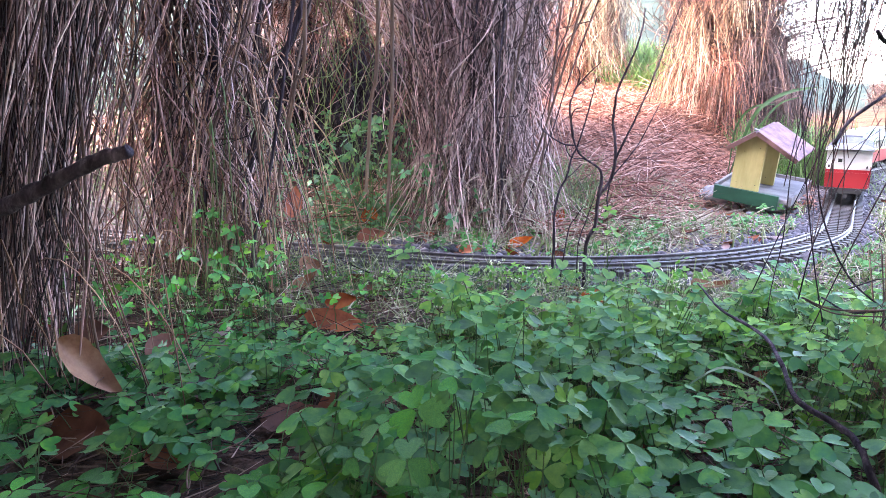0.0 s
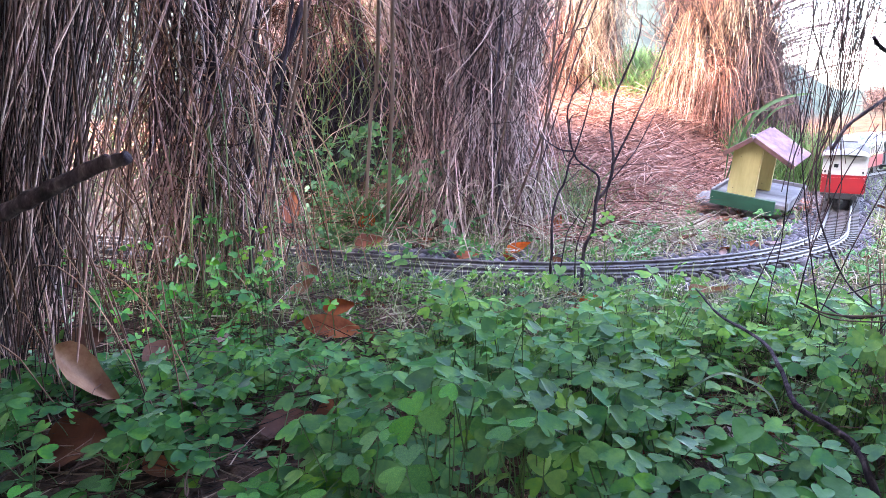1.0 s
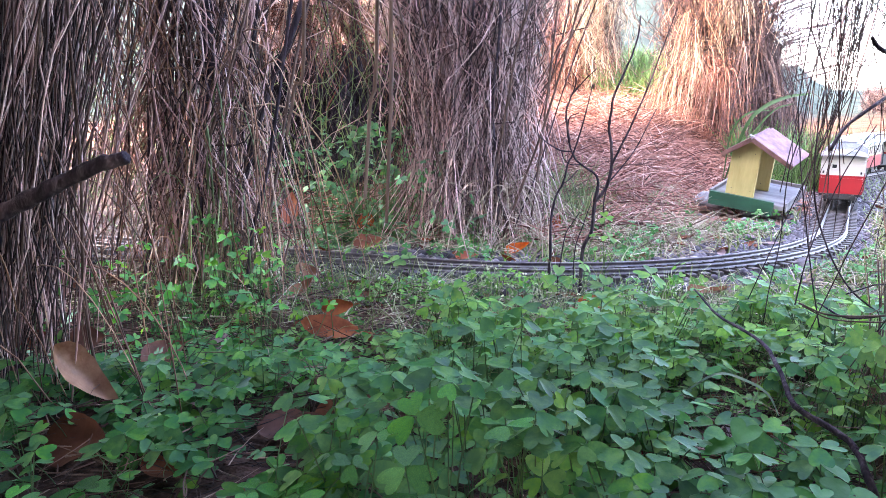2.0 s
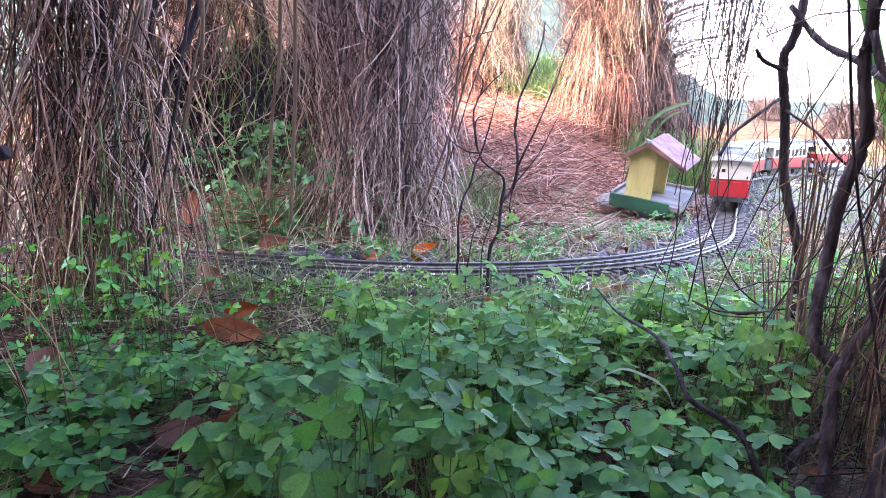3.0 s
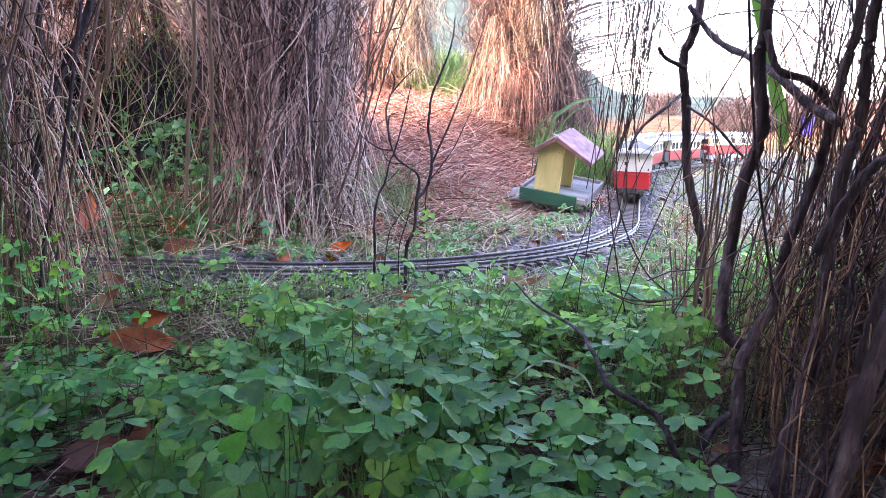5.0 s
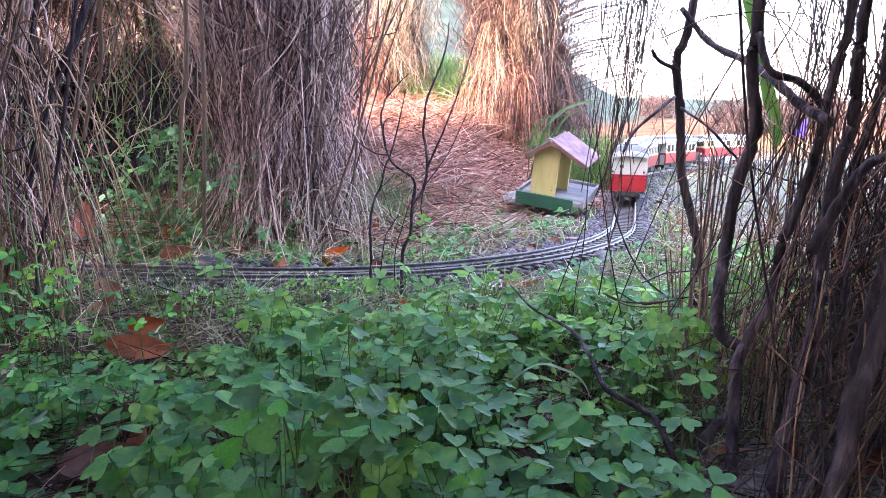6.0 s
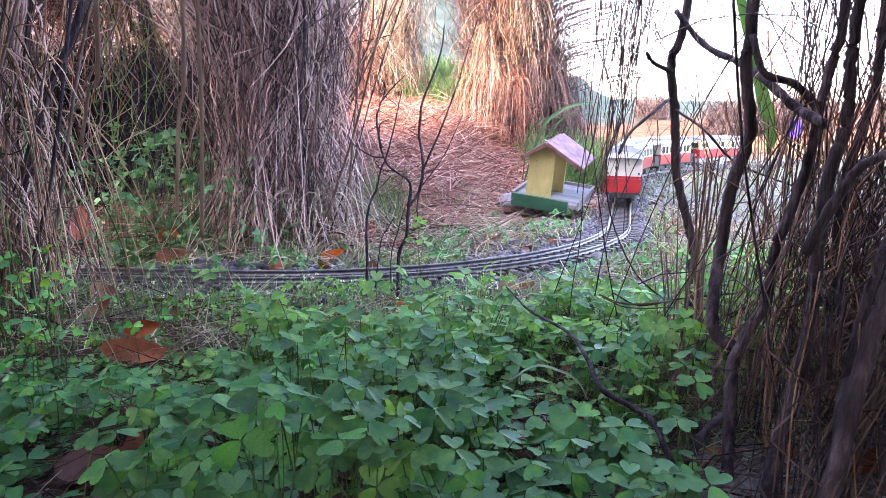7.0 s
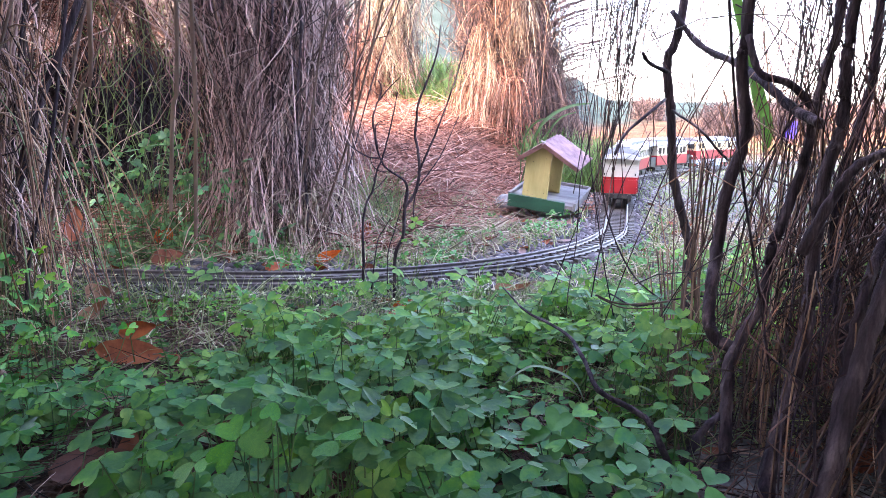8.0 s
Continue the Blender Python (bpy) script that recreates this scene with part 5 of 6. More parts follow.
def tilt(V, r, amount, lean=0.0):
    spin = Matrix.Rotation(r.uniform(0, 6.28), 3, "Z")
    e = Euler((r.normal(lean, amount), r.normal(0, amount), 0)).to_matrix() @ spin
    return V @ np.array(e).T


# places where a fallen leaf or bare soil keeps the clover apart
BARE = [(-0.455, 0.475, 0.04), (-0.4, 0.415, 0.035), (-0.375, 0.54, 0.03), (-0.322, 0.715, 0.035), (-0.26, 0.5, 0.04), (-0.2, 0.52, 0.05), (-0.24, 0.44, 0.045), (-0.2, 0.6, 0.025)]


def clover_spots(r, n):
    x, y = r.uniform(-0.66, 0.8, n), 0.24 + 0.92 * r.random(n) ** 1.15
    edge = 0.87 + 0.45 * x + 0.12 * (lattice(x * 7, y * 7) - 0.5)
    thick = (1 - 0.4 * (1 - smoothstep(-0.3, -0.08, x))) * (0.08 + 1.5 * lattice(x * 11 + 3, y * 11) ** 1.5) * np.where(y > edge, 0.1, 1.0)
    keep = (r.random(n) < thick) & (track_dist(x, y) > 0.085) & (np.hypot(x, y) > 0.36) & ((x < 0.385 * y) | (y > 0.72))
    for qx, qy, qr in BARE:
        keep &= np.hypot(x - qx, y - qy) > qr
    x, y = x[keep], y[keep]
    tall = np.where(x < -0.2, 0.05, 0.095) * (1 - 0.62 * smoothstep(0.63, 0.92, y - 0.45 * x))
    # lower under the branch that droops over it
    k = np.clip((y - 0.46) / 0.25, 0, 1)
    tall = tall * (1 - 0.55 * np.exp(-((x - 0.178 + 0.095 * k) / 0.032) ** 2) * (1 - smoothstep(0.72, 0.8, y)))
    z = ground_z(x, y) + tall * (0.1 + 1.05 * r.random(len(x)) ** 1.35 * (0.3 + 1.1 * lattice(x * 13, y * 13 + 5)))
    return np.column_stack([x, y, z])


rc = np.random.default_rng(31)
spots = clover_spots(rc, 16000)
spots = spots[np.argsort(spots[:, 1])]
patch = thing("clover_patch", "lush patch of dark green three-lobed clover", "clover")
kinds = []
for n in range(10):
    v, f = clover_leaf(rc, 1.0)
    kinds.append(raw_mesh("clover_leaf", tilt(v, rc, 0.05), f, M["clover"]))
    kinds[-1].shade_smooth()
near, far = spots[:300], spots[300:]
for p in near:
    s = rc.uniform(0.01, 0.0148)
    e = (Euler((rc.normal(0.14, 0.2), rc.normal(0, 0.2), 0)).to_matrix() @ Matrix.Rotation(rc.uniform(0, 6.28), 3, "Z")).to_euler()
    put("leaf", kinds[rc.integers(10)], patch, m=Matrix.LocRotScale(Vector(p), e, (s, s, s)))


def leaf_mass(name, label, P, size, mat, parent, r, spread_=0.2):
    pieces = []
    for p in P:
        v, f = clover_leaf(r, r.uniform(*size))
        pieces.append((tilt(v, r, spread_, 0.16) + p, f))
    V, F = merge(*pieces)
    me = raw_mesh(name, V, F, mat)
    me.shade_smooth()
    ob = put(name, me, parent)
    return tagged(ob, label, "" if parent else "clover", kind="stuff")


# yellow-green leaves gather towards the track, standing for the light coming through there
backlit = rc.random(len(far)) < np.where(far[:, 1] + 0.25 * far[:, 0] > 0.62, 0.68, 0.08)
leaf_mass("leaves", "", far[~backlit], (0.0094, 0.0146), M["clover"], patch, rc)
leaf_mass("young_leaves", "small clover leaves coloured yellowish-green as if backlit", far[backlit], (0.0075, 0.0128), M["backlit"], patch, rc, 0.4)


def stems(P, parent, mat, r):
    g = P.copy()
    g[:, :2] += r.normal(0, 0.018, (len(P), 2))
    g[:, 2] = ground_z(g[:, 0], g[:, 1]) - 0.002
    mid = (g + P) / 2 + np.column_stack([r.normal(0, 0.006, (len(P), 2)), np.zeros(len(P))])
    t = np.linspace(0, 1, 6)[None, :, None]
    path = g[:, None] * (1 - t) ** 2 + 2 * mid[:, None] * t * (1 - t) + P[:, None] * t**2
    V, F = tubes(path, r.uniform(0.0004, 0.0007, len(P)), 3, 0.7)
    return tagged(put("stem_mass", raw_mesh("stem_mass", V, F, mat), parent, "thin pale green stems"), kind="stuff")


stems(spots, patch, M["stem"], rc)
large = np.array([(0.158, 0.425, 0.058), (0.127, 0.43, 0.052), (0.18, 0.43, 0.046), (0.1, 0.44, 0.05), (0.15, 0.46, 0.05), (0.085, 0.47, 0.062)])
leaf_mass("large_leaves", "large mid-green clover leaves", large, (0.013, 0.016), M["young_dark"], patch, rc, 0.3)
stems(large, patch, M["stem"], rc)

# clover climbing in the hollow behind the track
hx = rc.normal(-0.54, 0.11, 560)
hy = rc.normal(1.4, 0.07, 560)
hz = ground_z(hx, hy) + 0.24 * rc.random(560) ** 3.2 + 0.005
keep = (track_dist(hx, hy) > 0.1) & (hx < -0.2)
hollow = np.column_stack([hx, hy, hz])[keep]
hollow_old = rc.random(len(hollow)) < 0.82
patch2 = thing("clover_patch", "small clover growing in the hollow behind the track", "clover")
# hollow leaves take the shade-coloured clover
leaf_mass("leaves", "", hollow[hollow_old], (0.0095, 0.015), M["shade_clover"], patch2, rc, 0.6)
leaf_mass("young_leaves", "small green clover leaves", hollow[~hollow_old], (0.006, 0.01), M["shade_clover"], patch2, rc, 0.6)
stems(hollow, patch2, M["stem"], rc)


# clover straggling up between the stems of the trees before the track
vx, vy = rc.normal(-0.48, 0.11, 300), rc.uniform(0.56, 1.0, 300)
vz = ground_z(vx, vy) + 0.01 + 0.12 * rc.random(300) ** 2.2
keep = (track_dist(vx, vy) > 0.07) & (vx < -0.25) & (vx > -0.72) & ((vy < 0.82) | (rc.random(300) < 0.35))
for qx, qy, qr in BARE:
    keep &= np.hypot(vx - qx, vy - qy) > qr
climb = np.column_stack([vx, vy, vz])[keep]
climb_plain = rc.random(len(climb)) < 0.8
patch4 = thing("clover_patch", "thin clover straggling up among dry hanging twigs", "clover")
leaf_mass("leaves", "", climb[climb_plain], (0.006, 0.0105), M["clover"], patch4, rc, 0.6)
leaf_mass("young_leaves", "small green clover leaves", climb[~climb_plain], (0.005, 0.009), M["backlit"], patch4, rc, 0.6)
stems(climb, patch4, M["stem"], rc)


# a few leaves sprouting at the foot of the sapling
sprig = np.array([(-0.035, 1.02, 0.125), (-0.05, 1.025, 0.1), (-0.028, 1.01, 0.1), (-0.06, 1.0, 0.06), (-0.02, 1.02, 0.075), (-0.1, 0.99, 0.03)])
sprigs = thing("clover_sprig", "bright green clover sprig at the foot of the sapling", "clover")
leaf_mass("young_leaves", "", sprig, (0.008, 0.014), M["backlit"], sprigs, rc, 0.5)
stems(sprig, sprigs, M["stem"], rc)
# tall single leaves standing over the edge of the patch
tall = np.array([(-0.09, 0.955, 0.05), (0.03, 0.9, 0.075), (-0.325, 0.975, 0.055), (0.12, 0.8, 0.075)])
leaf_mass("tall_leaves", "", tall, (0.017, 0.022), M["backlit"], sprigs, rc, 0.4)
stems(tall, sprigs, M["stem"], rc)

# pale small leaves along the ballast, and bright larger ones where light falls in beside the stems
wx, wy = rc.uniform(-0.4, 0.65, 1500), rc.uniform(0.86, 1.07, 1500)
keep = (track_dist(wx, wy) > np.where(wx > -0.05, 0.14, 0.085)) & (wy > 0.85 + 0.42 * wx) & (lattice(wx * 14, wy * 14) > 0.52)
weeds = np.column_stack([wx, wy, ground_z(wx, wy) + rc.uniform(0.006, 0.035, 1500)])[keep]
# their bright green stands in for light reaching them beside the stems
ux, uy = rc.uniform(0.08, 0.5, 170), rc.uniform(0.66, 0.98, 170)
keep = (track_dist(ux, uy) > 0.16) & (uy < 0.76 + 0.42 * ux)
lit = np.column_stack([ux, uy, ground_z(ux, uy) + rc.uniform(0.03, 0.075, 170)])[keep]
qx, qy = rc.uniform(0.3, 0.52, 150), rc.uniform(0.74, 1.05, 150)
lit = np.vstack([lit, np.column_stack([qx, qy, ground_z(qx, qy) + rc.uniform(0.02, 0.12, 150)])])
low_weeds = thing("low_weeds", "small yellowish-green leafy weeds beside the ballast", "weeds")
leaf_mass("small_leaves", "", weeds, (0.0035, 0.0075), M["backlit"], low_weeds, rc, 0.5)
stems(weeds, low_weeds, M["stem"], rc)
bright = thing("clover_clump", "clover clump coloured light green as if lit beside the dark stems", "clover")
leaf_mass("young_leaves", "", lit, (0.0085, 0.0125), M["backlit"], bright, rc, 0.4)
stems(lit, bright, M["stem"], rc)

kx, ky = rc.uniform(-0.35, 0.62, 1700), rc.uniform(1.19, 1.9, 1700)
keep = (track_dist(kx, ky) > 0.08) & (track_dist(kx, ky) < 0.36) & (lattice(kx * 10, ky * 10) > 0.5)
bankweed = np.column_stack([kx, ky, ground_z(kx, ky) + rc.uniform(0.006, 0.035, 1700)])[keep]
bank_weeds = thing("low_weeds", "low grey-green leafy weeds at the foot of the bank", "weeds")
leaf_mass("small_leaves", "", bankweed, (0.004, 0.009), M["young_dark"], bank_weeds, rc, 0.5)
stems(bankweed, bank_weeds, M["stem"], rc)

# tiny pale buds among the weeds before the track
bx, by = rc.uniform(-0.6, 0.5, 420), rc.uniform(0.86, 1.06, 420)
keep = (track_dist(bx, by) > 0.055) & (by > 0.84 + 0.4 * bx)
buds = np.column_stack([bx, by, ground_z(bx, by) + rc.uniform(0.012, 0.04, 420)])[keep]
patch3 = thing("small_weeds", "tiny pale yellow-white buds on thin stalks", "weeds")
leaf_mass("buds", "pale yellow-white buds", buds, (0.0014, 0.0026), M["bloom"], patch3, rc, 0.8)
stems(buds, patch3, M["stem"], rc)


# ---- fallen leaves ----
def dead_leaf_mesh(r, length, width, curl, mat):
    n, k = 15, 7
    V = []
    for i in range(n):
        t = i / (n - 1)
        w = width * 0.5 * math.sin(math.pi * t**0.75) ** 0.85 + 0.0004
        for j in range(k):
            s = j / (k - 1) * 2 - 1
            V.append(((t - 0.5) * length, w * s * (1 + 0.035 * r.normal()), curl * length * (0.9 * (t - 0.5) ** 2 + 0.5 * abs(s) ** 1.7 * (w / length) * 2 + 0.05 * math.sin(5 * t + 2 * s) + 0.006 * r.normal())))
    V += [(length * 0.5, 0.0006, curl * length * 0.22), (length * 0.5, -0.0006, curl * length * 0.22), (length * 0.68, -0.0004, curl * length * 0.3), (length * 0.68, 0.0004, curl * length * 0.3)]
    F = [(i * k + j, (i + 1) * k + j, (i + 1) * k + j + 1, i * k + j + 1) for i in range(n - 1) for j in range(k - 1)]
    F.append((n * k, n * k + 1, n * k + 2, n * k + 3))
    me = raw_mesh("dead_leaf", V, F, mat)
    me.shade_smooth()
    return me


rl = np.random.default_rng(41)
LEAVES = [
    # x, y, lift, length, width, turn, pitch, roll, colour
    (-0.322, 0.735, 0.018, 0.078, 0.026, 3, -4, 70, "orange"), (-0.335, 0.775, 0.03, 0.04, 0.02, 20, 8, 60, "orange"), (-0.044, 0.93, 0.014, 0.05, 0.022, 10, 5, 30, "orange"),
    (-0.035, 0.98, 0.016, 0.06, 0.022, -15, 5, 35, "orange"), (-0.205, 1.285, 0.014, 0.05, 0.03, 20, 20, 25, "orange"), (-0.282, 1.21, 0.012, 0.04, 0.022, 0, 8, 30, "orange"),
    (-0.395, 1.3, 0.014, 0.05, 0.028, -20, 10, 20, "orange"), (0.11, 1.05, 0.016, 0.055, 0.02, 12, 4, 20, "tan"), (-0.462, 0.495, 0.034, 0.075, 0.034, 35, -52, 40, "tan"),
    (-0.408, 0.43, 0.016, 0.055, 0.045, 10, 10, 40, "brown"), (-0.38, 0.558, 0.012, 0.04, 0.026, 30, 10, 40, "pale"), (-0.548, 0.6, 0.035, 0.04, 0.03, 20, 10, 60, "brown"), (-0.439, 0.68, 0.01, 0.045, 0.03, -20, 5, 35, "pale"), (-0.465, 0.95, 0.015, 0.045, 0.04, 60, 5, 40, "tan"), (-0.25, 0.505, 0.006, 0.07, 0.04, 15, 4, 15, "brown"), (-0.18, 0.44, 0.006, 0.06, 0.035, -30, 4, 15, "brown"), (-0.5, 1.285, 0.02, 0.06, 0.035, 10, 10, 50, "brown"), (-0.47, 0.62, 0.02, 0.05, 0.03, 60, 10, 40, "brown"),
    (-0.33, 0.88, 0.012, 0.045, 0.02, -10, 5, 10, "brown"), (-0.44, 0.88, 0.012, 0.05, 0.024, 70, 20, 20, "tan"), (-0.17, 0.9, 0.01, 0.04, 0.02, 40, 5, 10, "brown"),
    (-0.46, 1.42, 0.02, 0.06, 0.035, 30, 20, 30, "orange"), (-0.55, 1.4, 0.03, 0.06, 0.035, 100, 40, 10, "orange"), (-0.61, 1.18, 0.09, 0.06, 0.032, 90, 70, 20, "orange"),
    (-0.16, 1.5, 0.03, 0.04, 0.025, 60, 50, 10, "orange"), (-0.13, 1.32, 0.008, 0.05, 0.02, -10, 4, 10, "brown"), (0.6, 1.86, 0.006, 0.035, 0.025, 30, 10, 10, "orange"),
    (-0.2, 0.56, 0.012, 0.06, 0.03, 20, 5, 10, "brown"), (-0.1, 0.66, 0.01, 0.05, 0.03, 70, 5, 10, "brown"),
]
for x, y, lift, length, width, turn, pitch, roll, colour in LEAVES:
    me = dead_leaf_mesh(rl, length, width, rl.uniform(0.25, 0.5) * (2.2 if colour == "tan" else 1), M["leaf_" + colour])
    ob = put("dead_leaf", me, m=pose(x, y, float(ground_z(x, y)) + lift, roll, -pitch, turn))
    tagged(ob, {"orange": "curled orange-brown fallen leaf on the ground", "tan": "pale tan fallen leaf with a glossy face", "brown": "dark reddish-brown fallen leaf", "pale": "faded greyish-pink fallen leaf"}[colour], "leaf", group="fallen leaves")
small = thing("fallen_leaves", "small brown fallen leaves strewn beside the track", "leaf", kind="stuff")
for colour, n in (("brown", 420), ("orange", 130), ("pale", 240)):
    pieces = []
    for _ in range(n):
        x, y = rl.uniform(-0.9, 0.75), rl.choice([rl.uniform(1.2, 2.9), rl.uniform(1.2, 1.7), rl.uniform(0.84, 1.04), rl.uniform(0.4, 1.0)])
        if track_dist(np.array([x]), np.array([y]))[0] < 0.075:
            continue
        L = rl.uniform(0.014, 0.042)
        me = dead_leaf_mesh(rl, L, L * rl.uniform(0.4, 0.6), 0.4, M["leaf_" + colour])
        v = np.array([q.co for q in me.vertices])
        f = np.array([list(q.vertices) for q in me.polygons])
        bpy.data.meshes.remove(me)
        pieces.append((tilt(v, rl, 0.35) + [x, y, float(ground_z(x, y)) + 0.006], f))
    V, F = merge(*pieces)
    tagged(put("leaf_litter", raw_mesh("leaf_litter", V, F, M["leaf_" + colour]), small), kind="stuff")

# ---- the bare sapling before the track ----
sap = thing("bare_sapling", "thin leafless dark sapling before the track", "sapling")
rs = np.random.default_rng(51)
for name, pts, r0, r1 in (
    ("branch", [(-0.114, 1.02, -0.02), (-0.110, 1.02, 0.058), (-0.111, 1.022, 0.116), (-0.106, 1.025, 0.150), (-0.097, 1.03, 0.170), (-0.091, 1.035, 0.199), (-0.084, 1.035, 0.214), (-0.073, 1.035, 0.255), (-0.067, 1.035, 0.283), (-0.062, 1.035, 0.308)], 0.0031, 0.0009),
    ("trunk", [(-0.066, 1.035, -0.02), (-0.066, 1.035, 0.024), (-0.065, 1.035, 0.075), (-0.054, 1.035, 0.101), (-0.052, 1.035, 0.134), (-0.048, 1.035, 0.167)], 0.0038, 0.0034),
    ("branch", [(-0.052, 1.035, 0.144), (-0.048, 1.035, 0.169), (-0.053, 1.035, 0.184), (-0.073, 1.035, 0.197), (-0.083, 1.035, 0.207), (-0.091, 1.035, 0.227), (-0.094, 1.035, 0.247), (-0.091, 1.03, 0.263), (-0.079, 1.03, 0.269)], 0.003, 0.0009),
    ("branch", [(-0.052, 1.035, 0.144), (-0.036, 1.035, 0.167), (-0.031, 1.035, 0.196), (-0.033, 1.035, 0.228), (-0.037, 1.035, 0.248), (-0.035, 1.035, 0.272), (-0.033, 1.035, 0.291), (-0.020, 1.035, 0.326), (-0.012, 1.035, 0.346), (-0.005, 1.035, 0.373), (-0.003, 1.035, 0.399)], 0.0036, 0.0012),
    ("branch", [(-0.031, 1.035, 0.196), (-0.023, 1.035, 0.216), (-0.009, 1.035, 0.248), (0.003, 1.035, 0.280), (0.014, 1.035, 0.311), (0.026, 1.035, 0.350), (0.043, 1.035, 0.407)], 0.0024, 0.0009),
    ("branch", [(-0.035, 1.035, 0.171), (-0.016, 1.04, 0.196), (0.0, 1.045, 0.220), (0.015, 1.045, 0.253), (0.025, 1.045, 0.276)], 0.0015, 0.0007),
    ("branch", [(-0.091, 1.035, 0.227), (-0.097, 1.035, 0.267), (-0.093, 1.035, 0.286), (-0.085, 1.035, 0.310), (-0.090, 1.035, 0.325)], 0.0024, 0.0009),
    ("twig", [(-0.093, 1.035, 0.290), (-0.077, 1.035, 0.310), (-0.057, 1.035, 0.330)], 0.0017, 0.0007),
    ("branch", [(-0.088, 1.035, 0.215), (-0.105, 1.035, 0.217), (-0.128, 1.035, 0.231), (-0.137, 1.035, 0.244), (-0.132, 1.035, 0.266), (-0.125, 1.035, 0.295)], 0.0018, 0.0007),
    ("twig", [(-0.073, 1.035, 0.197), (-0.088, 1.032, 0.197), (-0.097, 1.03, 0.205), (-0.101, 1.03, 0.217)], 0.0012, 0.0007),
    ("twig", [(-0.077, 1.035, 0.189), (-0.089, 1.032, 0.175), (-0.097, 1.03, 0.169)], 0.0011, 0.0008),
    ("twig", [(-0.1, 1.03, 0.02), (-0.091, 1.03, 0.092), (-0.081, 1.03, 0.113), (-0.071, 1.03, 0.130)], 0.0012, 0.0007),
    ("twig", [(-0.075, 1.03, -0.01), (-0.076, 1.03, 0.07), (-0.066, 1.03, 0.11), (-0.056, 1.035, 0.145)], 0.0012, 0.0008),
    ("twig", [(-0.046, 1.035, 0.115), (-0.038, 1.035, 0.128), (-0.039, 1.035, 0.142), (-0.036, 1.035, 0.165)], 0.0014, 0.0012),
):
    bough(rs, name, pts, r0 * 0.74, r1 * 0.8, M["bark"], sap, sides=6, rough=0.12)

# ---- loose twigs hanging close by ----
hang = thing("hanging_twig", "thin brown twigs hanging loose from above", "twig")
for pts in ([(-0.1, 0.309, 1.0), (-0.1, 0.309, 0.6), (-0.102, 0.309, 0.322), (-0.106, 0.309, 0.277), (-0.109, 0.309, 0.236)], [(-0.1, 0.324, 1.0), (-0.099, 0.324, 0.6), (-0.101, 0.324, 0.311), (-0.102, 0.324, 0.265), (-0.104, 0.324, 0.222)], [(-0.13, 0.304, 1.0), (-0.132, 0.304, 0.6), (-0.135, 0.304, 0.322), (-0.141, 0.304, 0.286), (-0.146, 0.304, 0.264)]):
    bough(rs, "twig", pts, 0.0011, 0.0008, M["stalk_grey"], hang, sides=6, rough=0.1)


# ---- unseen tall trees added behind the camera to throw shade on the ground ----
def shade_tree(seed, n, centre, size, foot):
    r = np.random.default_rng(seed)
    e = thing("shade_tree", "unseen tall leafy tree added behind to shade the ground", "tree")
    d = r.normal(0, 1, (n, 3))
    d = d / np.linalg.norm(d, axis=1, keepdims=True) * r.random((n, 1)) ** 0.33
    P = np.array(centre) + d * np.array(size)
    V, F = blades(P, r.uniform(0.2, 0.45, n), r.uniform(-1.2, 0.3, n), r.uniform(-0.6, 0.2, n), r.uniform(0.02, 0.04, n), r)
    tagged(put("crown", raw_mesh("crown", V, F, M["hedge"]), e), kind="stuff")
    gz = float(ground_z(*foot))
    bough(r, "trunk", [(foot[0], foot[1], gz - 0.1), (foot[0] + 0.1, foot[1], 1.5), (centre[0], centre[1], centre[2])], 0.22, 0.1, M["bark_brown"], e, sides=12)
    for _ in range(7):
        q = P[r.integers(n)]
        bough(r, "limb", [(centre[0], centre[1], centre[2] - 1.6), (centre[0] * 0.5 + q[0] * 0.5, centre[1] * 0.5 + q[1] * 0.5, centre[2] - 0.6), tuple(q)], 0.07, 0.02, M["bark_brown"], e, sides=7)
    return e


shade_tree(61, 7500, (-4.7, -3.55, 5.0), (2.3, 2.4, 1.2), (-4.7, -3.1))
# second crown placed so its shadow covers the open ground beside the track
shade_tree(66, 3600, (-2.45, -1.0, 5.0), (1.15, 1.15, 0.9), (-2.9, -1.3))


def shade_overhang(parent, seed, n, x0, x1, y0, y1, z0, z1):
    """Dense upper twigs out of view, added above camera and trees to block skylight."""
    r = np.random.default_rng(seed)
    P = np.column_stack([r.uniform(x0, x1, n), r.uniform(y0, y1, n), r.uniform(z0, z1, n)])
    V, F = blades(P, r.uniform(0.15, 0.4, n), r.uniform(-0.3, 0.3, n), r.uniform(-0.2, 0.2, n), r.uniform(0.008, 0.018, n), r)
    return tagged(put("crown", raw_mesh("crown", V, F, M["twig_dark"]), parent), kind="stuff")


# unseen blockers that darken the nearest clover
shade_overhang(t_a, 62, 7000, -1.3, 0.1, -0.9, 0.3, 0.56, 0.85)
shade_overhang(t_d, 63, 6000, 0.1, 1.2, -0.9, 0.3, 0.56, 0.85)
# unseen blockers that roof over the hollow to keep it dark
shade_overhang(t_b, 69, 1000, -1.1, -0.64, 0.75, 1.2, 0.68, 0.95)
shade_overhang(t_h, 68, 3400, -1.2, -0.64, 1.25, 2.1, 0.72, 1.0)


